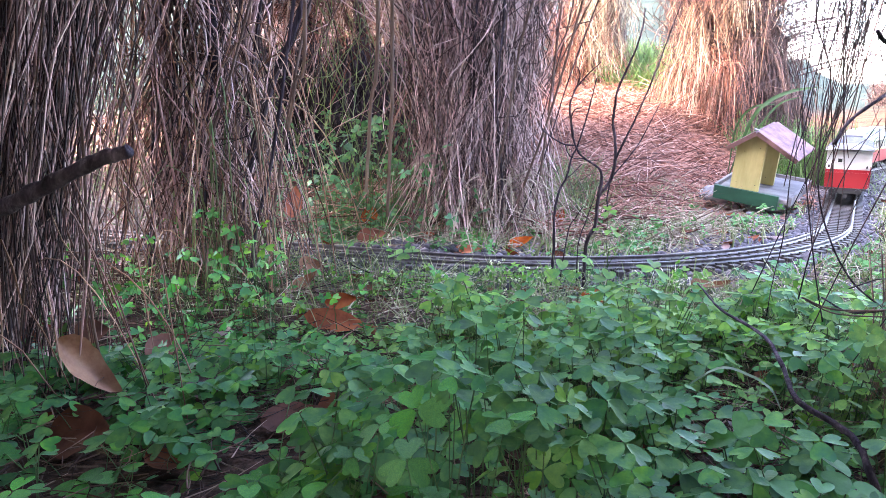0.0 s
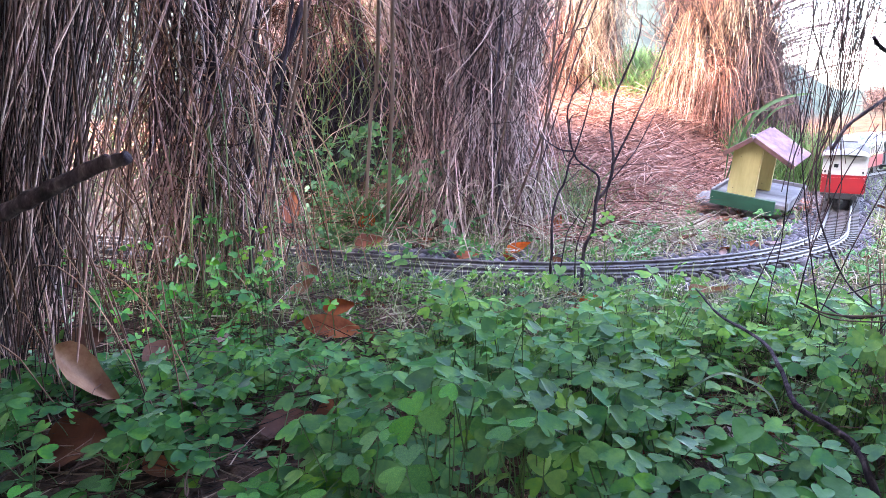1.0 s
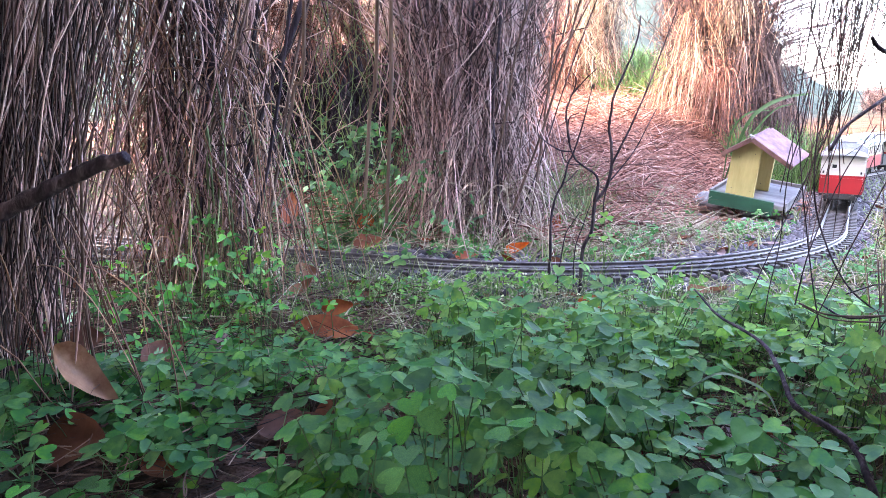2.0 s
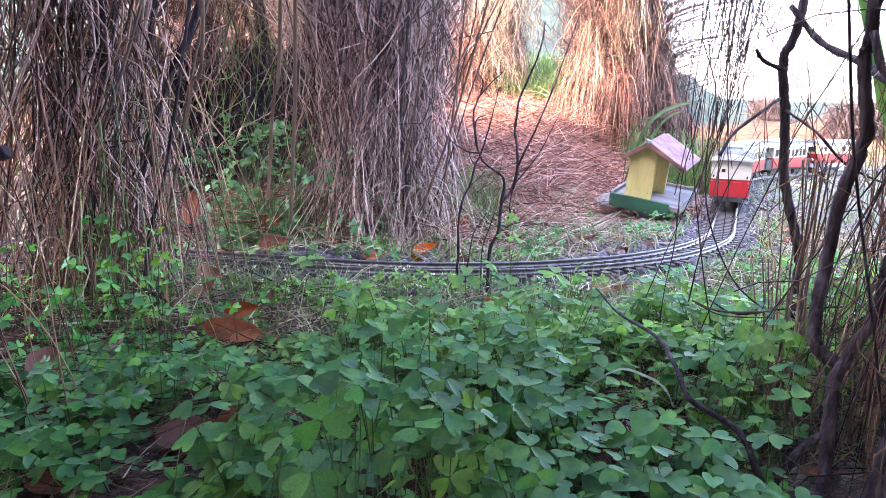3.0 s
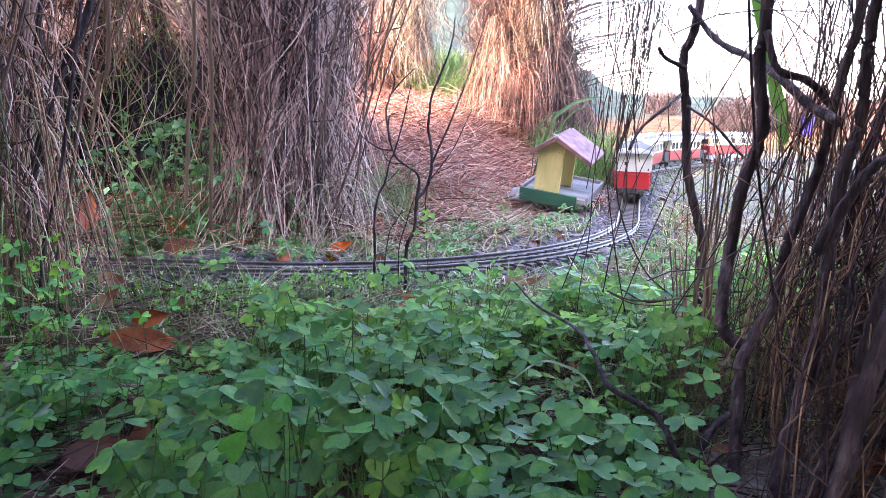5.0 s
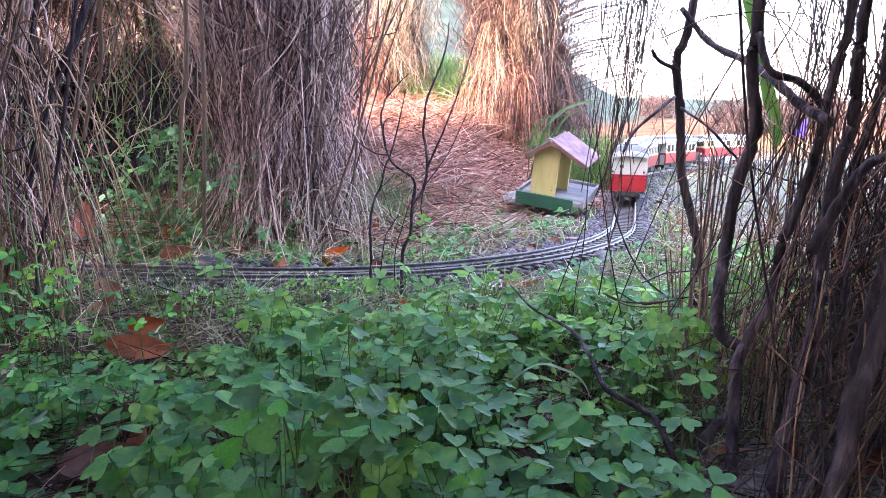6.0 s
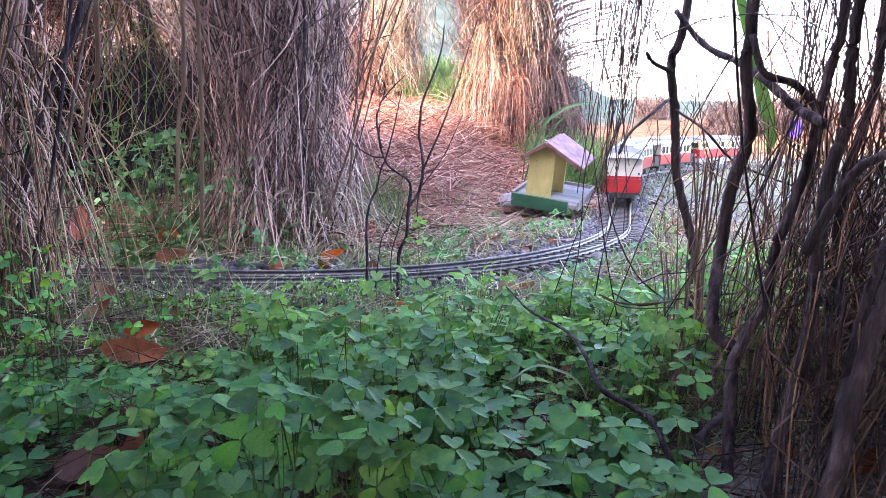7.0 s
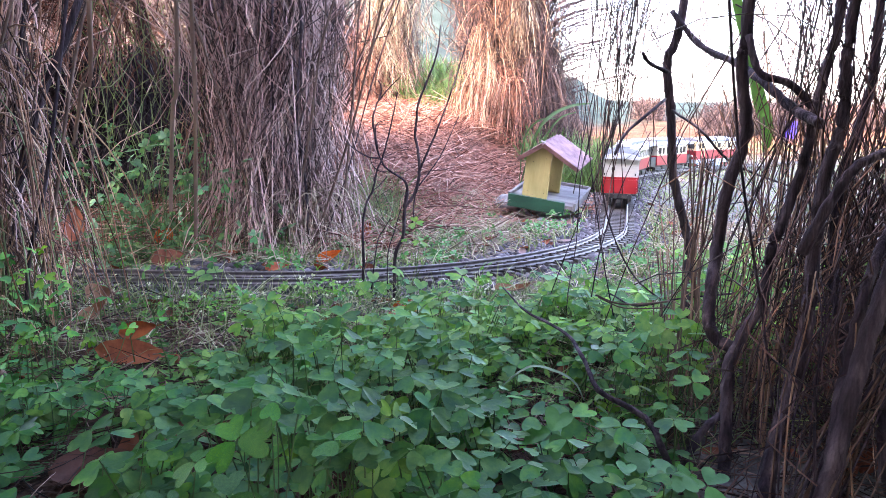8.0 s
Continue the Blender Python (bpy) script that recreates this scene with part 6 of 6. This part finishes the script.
# ---- unseen hedges added behind and beside the camera to cut skylight ----
def hedge(seed, x0, x1, y0, y1, height, n):
    r = np.random.default_rng(seed)
    e = thing("hedge", "dense dark green hedge added out of view to cut skylight", "hedge", group="garden hedges")
    P = np.column_stack([r.uniform(x0, x1, n), r.uniform(y0, y1, n), r.uniform(0.0, height, n)])
    V, F = blades(P, r.uniform(0.12, 0.3, n), r.uniform(-0.8, 1.2, n), r.uniform(-0.8, 0.4, n), r.uniform(0.012, 0.03, n), r)
    tagged(put("foliage", raw_mesh("foliage", V, F, M["hedge"]), e), kind="stuff")
    for i in range(5):
        x, y = x0 + (x1 - x0) * (i + 0.5) / 5, y0 + (y1 - y0) * (i + 0.5) / 5
        bough(r, "stem", [(x, y, -0.05), (x + 0.03, y, 0.5 * height), (x - 0.04, y + 0.02, 0.9 * height)], 0.04, 0.015, M["bark_brown"], e, sides=6)


hedge(64, -4.0, 3.2, -2.3, -1.6, 2.3, 5500)
hedge(65, -4.2, -3.4, -2.0, 0.6, 2.0, 2200)
hedge(67, 2.0, 2.7, -2.2, 1.3, 2.3, 3600)


# ---- bird house ----
def bird_house(m):
    e = thing("bird_house", "yellow wooden bird house with faded pink roof and green board", "bird house", m)
    part("tray", box((-0.076, 0.1, -0.02, 0.2, 0.0, 0.012), bevel=0.0015), M["grey_wood"], e, "weathered grey wooden tray")
    part("front_board", box((-0.0787, 0.0787, -0.03, -0.0205, -0.0147, 0.0198), bevel=0.0012), M["green"], e, "dark green painted board")
    for x0, x1 in ((-0.0835, -0.0765), (0.1005, 0.1075)):
        part("tray_rim", box((x0, x1, -0.0195, 0.2, -0.002, 0.021), bevel=0.001), M["grey_wood"], e)
    part("tray_rim", box((-0.076, 0.1, 0.2005, 0.2075, -0.002, 0.021), bevel=0.001), M["grey_wood"], e)
    for y, x1 in ((0.0, 0.0213), (0.098, 0.034)):
        bm = bmesh.new()
        outline = [(-0.0481, 0.0125), (x1, 0.0125), (x1, 0.15 - 0.5 * x1), (0.0, 0.162), (-0.0481, 0.1265)]
        a = [bm.verts.new((x, y, z)) for x, z in outline]
        b = [bm.verts.new((x, y + 0.011, z)) for x, z in outline]
        bm.faces.new(a)
        bm.faces.new(b[::-1])
        for i in range(5):
            bm.faces.new((a[i], b[i], b[(i + 1) % 5], a[(i + 1) % 5]))
        bmesh.ops.recalc_face_normals(bm, faces=bm.faces[:])
        bmesh.ops.bevel(bm, geom=bm.edges[:], offset=0.0008, segments=1, affect="EDGES")
        wall = part("end_wall", bm, M["yellow"], e, "pale yellow painted end board")
        for x, z in ((-0.035, 0.03), (0.012, 0.03), (-0.028, 0.112), (0.008, 0.125)):
            part("nail", disc(0.0011, 0.0006, 8), M["black"], wall, m=pose(x, y - 0.0004, z))
    for x, z in ((-0.046, 0.1165), (0.012, 0.137)):
        part("roof_batten", box((x, x + 0.009, 0.0112, 0.0978, z, z + 0.009), bevel=0.001), M["yellow"], e)
    for length, turn, span in ((0.116, 28, 1), (0.08, 37.2, -1)):
        m2 = pose(0.0006, 0, 0.1652, 0, turn, 0) if span > 0 else pose(0.0002, 0.12, 0.165, 0, 0, 180) @ pose(0, 0, 0, 0, turn, 0)
        part("roof_panel", box((0.0, length, -0.028, 0.148, 0.0, 0.007), bevel=0.001), M["roof_pink"], e, "faded pinkish-red roof panel", m=m2)
        y0, y1 = (-0.0325, -0.0282) if span > 0 else (0.1482, 0.1525)
        part("barge_board", box((0.0, length, y0, y1, -0.004, 0.0068), bevel=0.0006), M["roof_edge"], e, "brownish-red weathered roof edge", m=m2)
    part("ridge_strip", box((-0.008, 0.005, -0.034, -0.02, 0.0, 0.002), bevel=0.0006), M["grey_wood"], e, "curled grey strip at the end of the ridge", m=pose(0, 0, 0.1732, 0, 12, 0))
    return e


def disc(r, half, seg=14):
    bm = bmesh.new()
    bmesh.ops.create_cone(bm, cap_ends=True, segments=seg, radius1=r, radius2=r, depth=2 * half)
    bmesh.ops.rotate(bm, verts=bm.verts[:], matrix=Matrix.Rotation(math.pi / 2, 3, "X"))
    bmesh.ops.bevel(bm, geom=bm.edges[:], offset=min(0.0006, half * 0.4), segments=1, affect="EDGES")
    return bm


bird_house(pose(0.2609, 1.97, 0.0408, 6.7, 6.9, -20.8))


def rock(x, y, z, size, turn, label):
    """A lumpy weathered stone."""
    bm = bmesh.new()
    bmesh.ops.create_icosphere(bm, subdivisions=3, radius=1.0)
    for v in bm.verts:
        v.co *= 1 + 0.35 * noise.noise(v.co * 1.3 + Vector((x * 9, y * 9, 0))) + 0.12 * noise.noise(v.co * 4.0)
        v.co = Vector((v.co.x * size[0], v.co.y * size[1], v.co.z * size[2]))
    me = bpy.data.meshes.new("rock")
    bm.to_mesh(me)
    bm.free()
    me.materials.append(M["stone"])
    me.shade_smooth()
    return tagged(put("rock", me, m=pose(x, y, z, 0, 0, turn)), label, "rock")


rock(0.185, 2.05, 0.03, (0.03, 0.06, 0.026), 20, "grey weathered stone under the bird house tray")
rock(0.31, 2.03, 0.008, (0.05, 0.05, 0.018), -20, "flat grey stone propping up the bird house")


# ---- the train ----
def wheel(parent, x, mat="black", r=0.0145):
    for s in (-1, 1):
        wh = part("wheel", disc(r, 0.0028), M["black"], parent, m=pose(x, s * GAUGE / 2, r))
        part("hub", disc(r * 0.72, 0.0034), M[mat], wh, m=pose(0, s * 0.0003, 0))


def bogie(parent, x, mat="black"):
    part("bogie_frame", box((x - 0.034, x + 0.034, -0.036, -0.03, 0.01, 0.024), (x - 0.034, x + 0.034, 0.03, 0.036, 0.01, 0.024), (x - 0.006, x + 0.006, -0.03, 0.03, 0.014, 0.026), bevel=0.001), M["black"], parent, "black bogie frame")
    wheel(parent, x - 0.022, mat)
    wheel(parent, x + 0.022, mat)


def arched(length, half, z0, rise, thick, n=10):
    """A curved roof sheet along x."""
    bm = bmesh.new()
    rings = []
    for x in (-length / 2, length / 2):
        top = [bm.verts.new((x, half * math.cos(math.pi * i / n), z0 + thick + rise * math.sin(math.pi * i / n))) for i in range(n + 1)]
        low = [bm.verts.new((x, half * math.cos(math.pi * i / n), z0 + rise * 0.3 * math.sin(math.pi * i / n))) for i in range(n + 1)]
        rings.append(top + low[::-1])
    a, b = rings
    k = len(a)
    for i in range(k):
        bm.faces.new((a[i], a[(i + 1) % k], b[(i + 1) % k], b[i]))
    bm.faces.new(a[::-1])
    bm.faces.new(b)
    bmesh.ops.recalc_face_normals(bm, faces=bm.faces[:])
    return bm


def coupler(parent, x):
    part("coupler", box((min(x, x * 1.06), max(x, x * 1.06), -0.006, 0.006, 0.014, 0.022), bevel=0.001), M["black"], parent)


def coach(m):
    e = thing("railway_coach", "red and cream model railway coach with a grey clerestory roof", "railway coach", m, "train coaches")
    hl, hw = 0.165, 0.05
    part("underframe", box((-0.215, 0.215, -0.036, 0.036, 0.027, 0.036), (-0.06, 0.06, -0.03, 0.03, 0.012, 0.027), bevel=0.001), M["black"], e, "black underframe")
    part("lower_body", box((-hl, hl, -hw, hw, 0.0355, 0.08), bevel=0.001), M["red"], e, "glossy red lower body")
    posts = [(-hl, -hl + 0.014), (hl - 0.014, hl)]
    n = 8
    step = (2 * hl - 0.028) / n
    for i in range(1, n):
        x = -hl + 0.014 + i * step
        wdt = 0.0075 if i % 2 == 0 else 0.0035
        posts.append((x - wdt, x + wdt))
    bm = box((-hl, hl, -hw + 0.001, hw - 0.001, 0.08, 0.086), (-hl, hl, -hw + 0.001, hw - 0.001, 0.116, 0.127))
    for s in (-1, 1):
        y0, y1 = sorted((s * (hw - 0.001), s * (hw - 0.004)))
        for a, b in posts:
            box((a, b, y0, y1, 0.086, 0.116), bm=bm)
    for s in (-1, 1):
        x0, x1 = sorted((s * hl, s * (hl - 0.003)))
        box((x0, x1, -hw + 0.004, -0.018, 0.086, 0.116), (x0, x1, 0.018, hw - 0.004, 0.086, 0.116), bm=bm)
    part("upper_body", bm, M["cream"], e, "cream upper body with window posts")
    for s in (-1, 1):
        for i in range(n):
            x = -hl + 0.014 + (i + 0.5) * step
            w2 = step / 2 - 0.003
            y0, y1 = sorted((s * (hw - 0.0045), s * (hw - 0.006)))
            part("window_pane", box((x - w2, x + w2, y0, y1, 0.086, 0.116)), M["glass_dark"], e, "dark window glass")
        y0, y1 = sorted((s * (hw - 0.001), s * (hw + 0.0006)))
        part("trim_strip", box((-hl + 0.001, hl - 0.001, y0, y1, 0.0805, 0.083)), M["gold"], e, "thin yellow trim line")
    for s in (-1, 1):
        x0, x1 = sorted((s * hl, s * 0.215))
        xe0, xe1 = sorted((s * 0.211, s * 0.215))
        part("platform", box((x0, x1, -0.045, 0.045, 0.034, 0.038), bevel=0.0008), M["black"], e)
        for v in (-1, 1):
            a0, a1 = sorted((v * 0.012, v * 0.0435))
            b0, b1 = sorted((v * 0.0435, v * 0.0455))
            c0, c1 = sorted((v * 0.0412, v * 0.0435))
            part("end_railing", box((xe0, xe1, a0, a1, 0.038, 0.076), (min(x0, x1), max(x0, x1), b0, b1, 0.038, 0.074)), M["black"], e, "black platform railing")
            part("roof_post", box((xe0, xe1 - 0.001, c0, c1, 0.076, 0.128)), M["black"], e)
        part("end_door", box((s * (hl + 0.0002) - 0.001, s * (hl + 0.0002) + 0.001, -0.016, 0.016, 0.04, 0.118)), M["cream"], e)
        coupler(e, s * 0.222)
        bogie(e, s * 0.115)
    part("roof", arched(0.44, 0.056, 0.126, 0.013, 0.004), M["roof_grey"], e, "grey curved roof", smooth=False)
    part("clerestory", box((-0.155, 0.155, -0.024, 0.024, 0.139, 0.152), bevel=0.001), M["roof_grey"], e, "raised clerestory with vents")
    part("clerestory_roof", arched(0.325, 0.028, 0.152, 0.006, 0.003), M["roof_light"], e, "light grey clerestory roof")
    return e


def box_car(m):
    e = thing("railway_box_car", "red and white planked model box car with a grey roof", "box car", m)
    hl, hw = 0.165, 0.05
    part("underframe", box((-0.2, 0.2, -0.036, 0.036, 0.024, 0.034), (-0.07, 0.07, -0.025, 0.025, 0.014, 0.024), bevel=0.001), M["black"], e, "black underframe")
    part("body", box((-hl, hl, -hw + 0.002, hw - 0.002, 0.034, 0.132)), M["white"], e)
    planks = 10
    for i in range(planks):
        z0 = 0.035 + i * 0.0097
        mat = M["red"] if i < 5 else M["white"]
        for s in (-1, 1):
            y0, y1 = sorted((s * (hw - 0.0018), s * (hw + 0.0004)))
            part("plank", box((-hl, hl, y0, y1, z0, z0 + 0.009), bevel=0.0005), mat, e)
            x0, x1 = sorted((s * (hl + 0.0002), s * (hl + 0.0022)))
            part("plank", box((x0, x1, -hw + 0.001, hw - 0.001, z0, z0 + 0.009), bevel=0.0005), mat, e)
    for s in (-1, 1):
        y0, y1 = sorted((s * (hw + 0.0008), s * (hw + 0.0034)))
        door = part("sliding_door", box((-0.045, 0.045, y0, y1, 0.034, 0.0835), bevel=0.0006), M["red"], e, "red and white sliding door")
        part("door_top", box((-0.045, 0.045, y0, y1, 0.0838, 0.131), bevel=0.0006), M["white"], door)
        part("door_latch", box((0.03, 0.05, min(y0, y1) + s * 0.0028, max(y0, y1) + s * 0.0028, 0.074, 0.078)), M["black"], door)
        for x in (-0.13, -0.085, 0.085, 0.13):
            part("side_stanchion", box((x - 0.002, x + 0.002, y0, y1 - 0.001, 0.036, 0.0835)), M["red"], e)
            part("side_stanchion", box((x - 0.002, x + 0.002, y0, y1 - 0.001, 0.0838, 0.13)), M["white"], e)
        coupler(e, s * 0.206)
        bogie(e, s * 0.11)
    # brakeman's end with its railing and cab
    part("platform", box((-0.2, -hl - 0.0025, -0.048, 0.048, 0.032, 0.038), bevel=0.0008), M["black"], e)
    part("end_panel", box((-0.2, -0.197, -0.047, 0.047, 0.0385, 0.078), (-0.2, -0.1675, -0.048, -0.0455, 0.0385, 0.078), (-0.2, -0.1675, 0.0455, 0.048, 0.0385, 0.078), bevel=0.0006), M["red"], e, "red end panel and railing")
    end = part("end_window", box((-0.1705, -0.1685, 0.012, 0.026, 0.1, 0.113), bevel=0.0005), M["white"], e, "small end window in a white frame")
    part("pane", box((-0.1712, -0.1706, 0.014, 0.024, 0.102, 0.111)), M["glass_dark"], end)
    for y in (-0.0435, 0.0435):
        part("lamp_bracket", box((-0.1745, -0.1675, y - 0.002, y + 0.002, 0.088, 0.094), bevel=0.0005), M["black"], e)
    for y in (-0.03, 0.03):
        part("buffer", disc(0.007, 0.004, 12), M["black"], e, m=pose(-0.2045, y, 0.03, 0, 0, 90))
    part("roof", arched(0.37, 0.055, 0.131, 0.017, 0.004), M["roof_light"], e, "light grey curved roof")
    for x in np.linspace(-0.17, 0.17, 9):
        part("roof_rib", arched(0.003, 0.0555, 0.1325, 0.0172, 0.0042), M["roof_grey"], e, m=pose(float(x), 0, 0))
    return e


def loco(m):
    e = thing("diesel_locomotive", "red and beige model diesel locomotive with a grey roof", "locomotive", m)
    hl, hw = 0.21, 0.052
    part("skirt", box((-hl + 0.003, hl - 0.003, -hw + 0.001, hw - 0.001, 0.028, 0.047), (-0.03, 0.03, -hw + 0.001, hw - 0.001, 0.012, 0.028), bevel=0.0015), M["skirt"], e, "blue-grey lower skirt and tank")
    part("lower_body", box((-hl, hl, -hw, hw, 0.0475, 0.093), bevel=0.002), M["red"], e, "bright red lower body")
    part("upper_body", box((-hl + 0.001, hl - 0.001, -hw + 0.001, hw - 0.001, 0.0935, 0.137), bevel=0.002), M["beige"], e, "beige upper body")
    part("roof", arched(2 * hl + 0.004, hw + 0.002, 0.137, 0.013, 0.005), M["roof_grey"], e, "blue-grey roof")
    for a, b in ((-0.12, -0.02), (0.02, 0.13)):
        part("roof_hatch", box((a, b, -0.024, 0.024, 0.15, 0.158), bevel=0.0015), M["roof_light"], e, "raised light grey roof hatch")
    for s in (-1, 1):
        y0, y1 = sorted((s * (hw - 0.0012), s * (hw + 0.0006)))
        for a, b in ((-0.185, -0.175), (-0.16, -0.14), (-0.01, 0.018), (0.09, 0.115)):
            part("window", box((a, b, y0, y1, 0.105, 0.128)), M["glass_dark"], e, "dark side window")
        cab = part("cab_window", box((0.135, 0.185, y0, y1, 0.1, 0.13)), M["glass_dark"], e, "cab window with pale slats")
        for i in range(9):
            x = 0.138 + i * 0.0055
            part("slat", box((x, x + 0.0015, min(y0, y1) + s * 0.001, max(y0, y1) + s * 0.001, 0.1, 0.13)), M["white"], cab)
        for i in range(9):
            for a, b in ((-0.125, -0.086), (-0.083, -0.045)):
                z = 0.094 + i * 0.0043
                part("louvre", box((a, b, min(y0, y1) + s * 0.0008, max(y0, y1) + s * 0.0008, z, z + 0.0024)), M["white"] if z > 0.094 else M["red"], e, "white ventilation louvre")
        for x in (-0.165, -0.137):
            part("hand_rail", box((x, x + 0.0015, y0 + s * 0.003, y1 + s * 0.002, 0.065, 0.115)), M["beige"], e)
        part("number_plate", box((0.02, 0.034, y0 + s * 0.0005, y1 + s * 0.0005, 0.079, 0.088)), M["black"], e)
        for z in (0.012, 0.022):
            part("step", box((-0.19, -0.17, y0 - 0.001, y1 + 0.001, z, z + 0.003)), M["skirt"], e)
        for x in (-0.11, 0.11):
            part("side_rod", box((x - 0.04, x + 0.04, s * 0.034 - 0.001, s * 0.034 + 0.001, 0.012, 0.016)), M["rail"], e)
    for s in (-1, 1):
        x0, x1 = sorted((s * (hl - 0.002), s * (hl + 0.0006)))
        for v in (-0.04, 0.005):
            part("end_window", box((x0, x1, v, v + 0.035, 0.102, 0.13)), M["glass_dark"], e)
        part("head_lamp", disc(0.006, 0.004), M["white"], e, m=pose(s * hl, -0.03, 0.065, 0, 0, 90))
        part("head_lamp", disc(0.006, 0.004), M["white"], e, m=pose(s * hl, 0.03, 0.065, 0, 0, 90))
        coupler(e, s * 0.206)
        for dx in (-0.022, 0.022):
            wheel(e, s * 0.11 + dx, "wheel_red", 0.016)
    return e


def on_track(s, half):
    """The pose of a vehicle whose middle lies s metres along the line."""
    a, b = LINE[int((s - half) / STEP), :2], LINE[int((s + half) / STEP), :2]
    c = (a + b) / 2
    return pose(c[0], c[1], RAIL_TOP, 0, 0, math.degrees(math.atan2(b[1] - a[1], b[0] - a[0])))


START = 3.45
box_car(on_track(START + 0.205, 0.11))
first = coach(on_track(START + 0.205 + 0.44, 0.115))
for n in (1, 2):
    copy_thing(first, on_track(START + 0.645 + 0.455 * n, 0.115))
loco(on_track(START + 0.645 + 0.455 * 2 + 0.455, 0.11))


# ---- broad green blades, far shrubs and a blue thing far off ----
def blade_plant(name, label, blades_, mat):
    e = thing(name, label, "plant")
    for pts, width in blades_:
        p = through_points(pts, 5)
        k = len(p)
        t = np.linspace(0, 1, k)
        w = width * np.sin(np.pi * (0.06 + 0.9 * t)) ** 0.6
        d = np.gradient(p, axis=0)
        side = np.cross(d, [0.2, -1.0, 0.35])
        side /= np.linalg.norm(side, axis=1, keepdims=True) + 1e-9
        up = np.cross(side, d)
        up /= np.linalg.norm(up, axis=1, keepdims=True) + 1e-9
        V = np.stack([p - side * w[:, None], p - up * w[:, None] * 0.25, p + side * w[:, None]], 1).reshape(-1, 3)
        F = [(i * 3 + j, i * 3 + j + 1, i * 3 + j + 4, i * 3 + j + 3) for i in range(k - 1) for j in (0, 1)]
        me = raw_mesh("blade", V, F, mat)
        me.shade_smooth()
        put("blade", me, e)
    return e


blade_plant("broad_blade", "bright green strap-shaped leaf hanging among dark stems", [([(0.262, 0.7, 0.42), (0.288, 0.7, 0.35), (0.312, 0.72, 0.3), (0.326, 0.725, 0.268), (0.325, 0.725, 0.246)], 0.0085)], M["blade"])
blade_plant("pale_blade", "pale shiny bent leaf blade among the clover", [([(0.05, 0.61, 0.03), (0.082, 0.6, 0.062), (0.107, 0.6, 0.059), (0.124, 0.6, 0.049), (0.133, 0.598, 0.033)], 0.0011)], M["sheen_blade"])
blade_plant("blade_plant", "dull green strap-leaved plant growing behind the bird house", [
    ([(0.25, 2.35, 0.06), (0.29, 2.3, 0.22), (0.334, 2.3, 0.278), (0.394, 2.3, 0.308), (0.456, 2.3, 0.318)], 0.0055),
    ([(0.26, 2.38, 0.06), (0.32, 2.35, 0.2), (0.37, 2.35, 0.27), (0.42, 2.35, 0.29)], 0.003),
    ([(0.25, 2.4, 0.06), (0.26, 2.38, 0.2), (0.3, 2.36, 0.26), (0.36, 2.36, 0.27)], 0.003),
], M["dull_blade"])
e = thing("bucket", "small blue plastic bucket standing far off", "bucket", pose(2.84, 6.0, float(ground_z(2.84, 6.0))))
bm = bmesh.new()
bmesh.ops.create_cone(bm, cap_ends=True, segments=20, radius1=0.04, radius2=0.05, depth=0.14, matrix=Matrix.Translation((0, 0, 0.07)))
bmesh.ops.bevel(bm, geom=bm.edges[:], offset=0.002, segments=1, affect="EDGES")
part("body", bm, M["blue"], e)
rb = np.random.default_rng(71)
for x, y, s in ((2.35, 6.2, 0.5), (2.75, 6.4, 0.55), (3.4, 7.0, 0.6), (4.3, 7.0, 0.8), (-1.2, 6.8, 1.0), (2.2, 8.0, 0.45)):
    g = float(ground_z(x, y))
    e = thing("bare_shrub", "bare mauve-brown shrub on the far sunlit slope", "shrub", group="far shrubs")
    P = tangle(rb, 600, (x, y), 0.4 * s, 0.0, 0.5 * s, (0.2 * s, 0.5 * s), 0.02, 0.8)
    V, F = tubes(P, rb.uniform(0.002, 0.004, 600), 3, 0.4)
    tagged(put("twig_mass", raw_mesh("twig_mass", V, F, M["bush"]), e), kind="stuff")
    bough(rb, "stem", [(x, y, g - 0.03), (x + 0.02, y, g + 0.2 * s), (x - 0.03, y, g + 0.5 * s)], 0.012, 0.006, M["bark_brown"], e, sides=6)
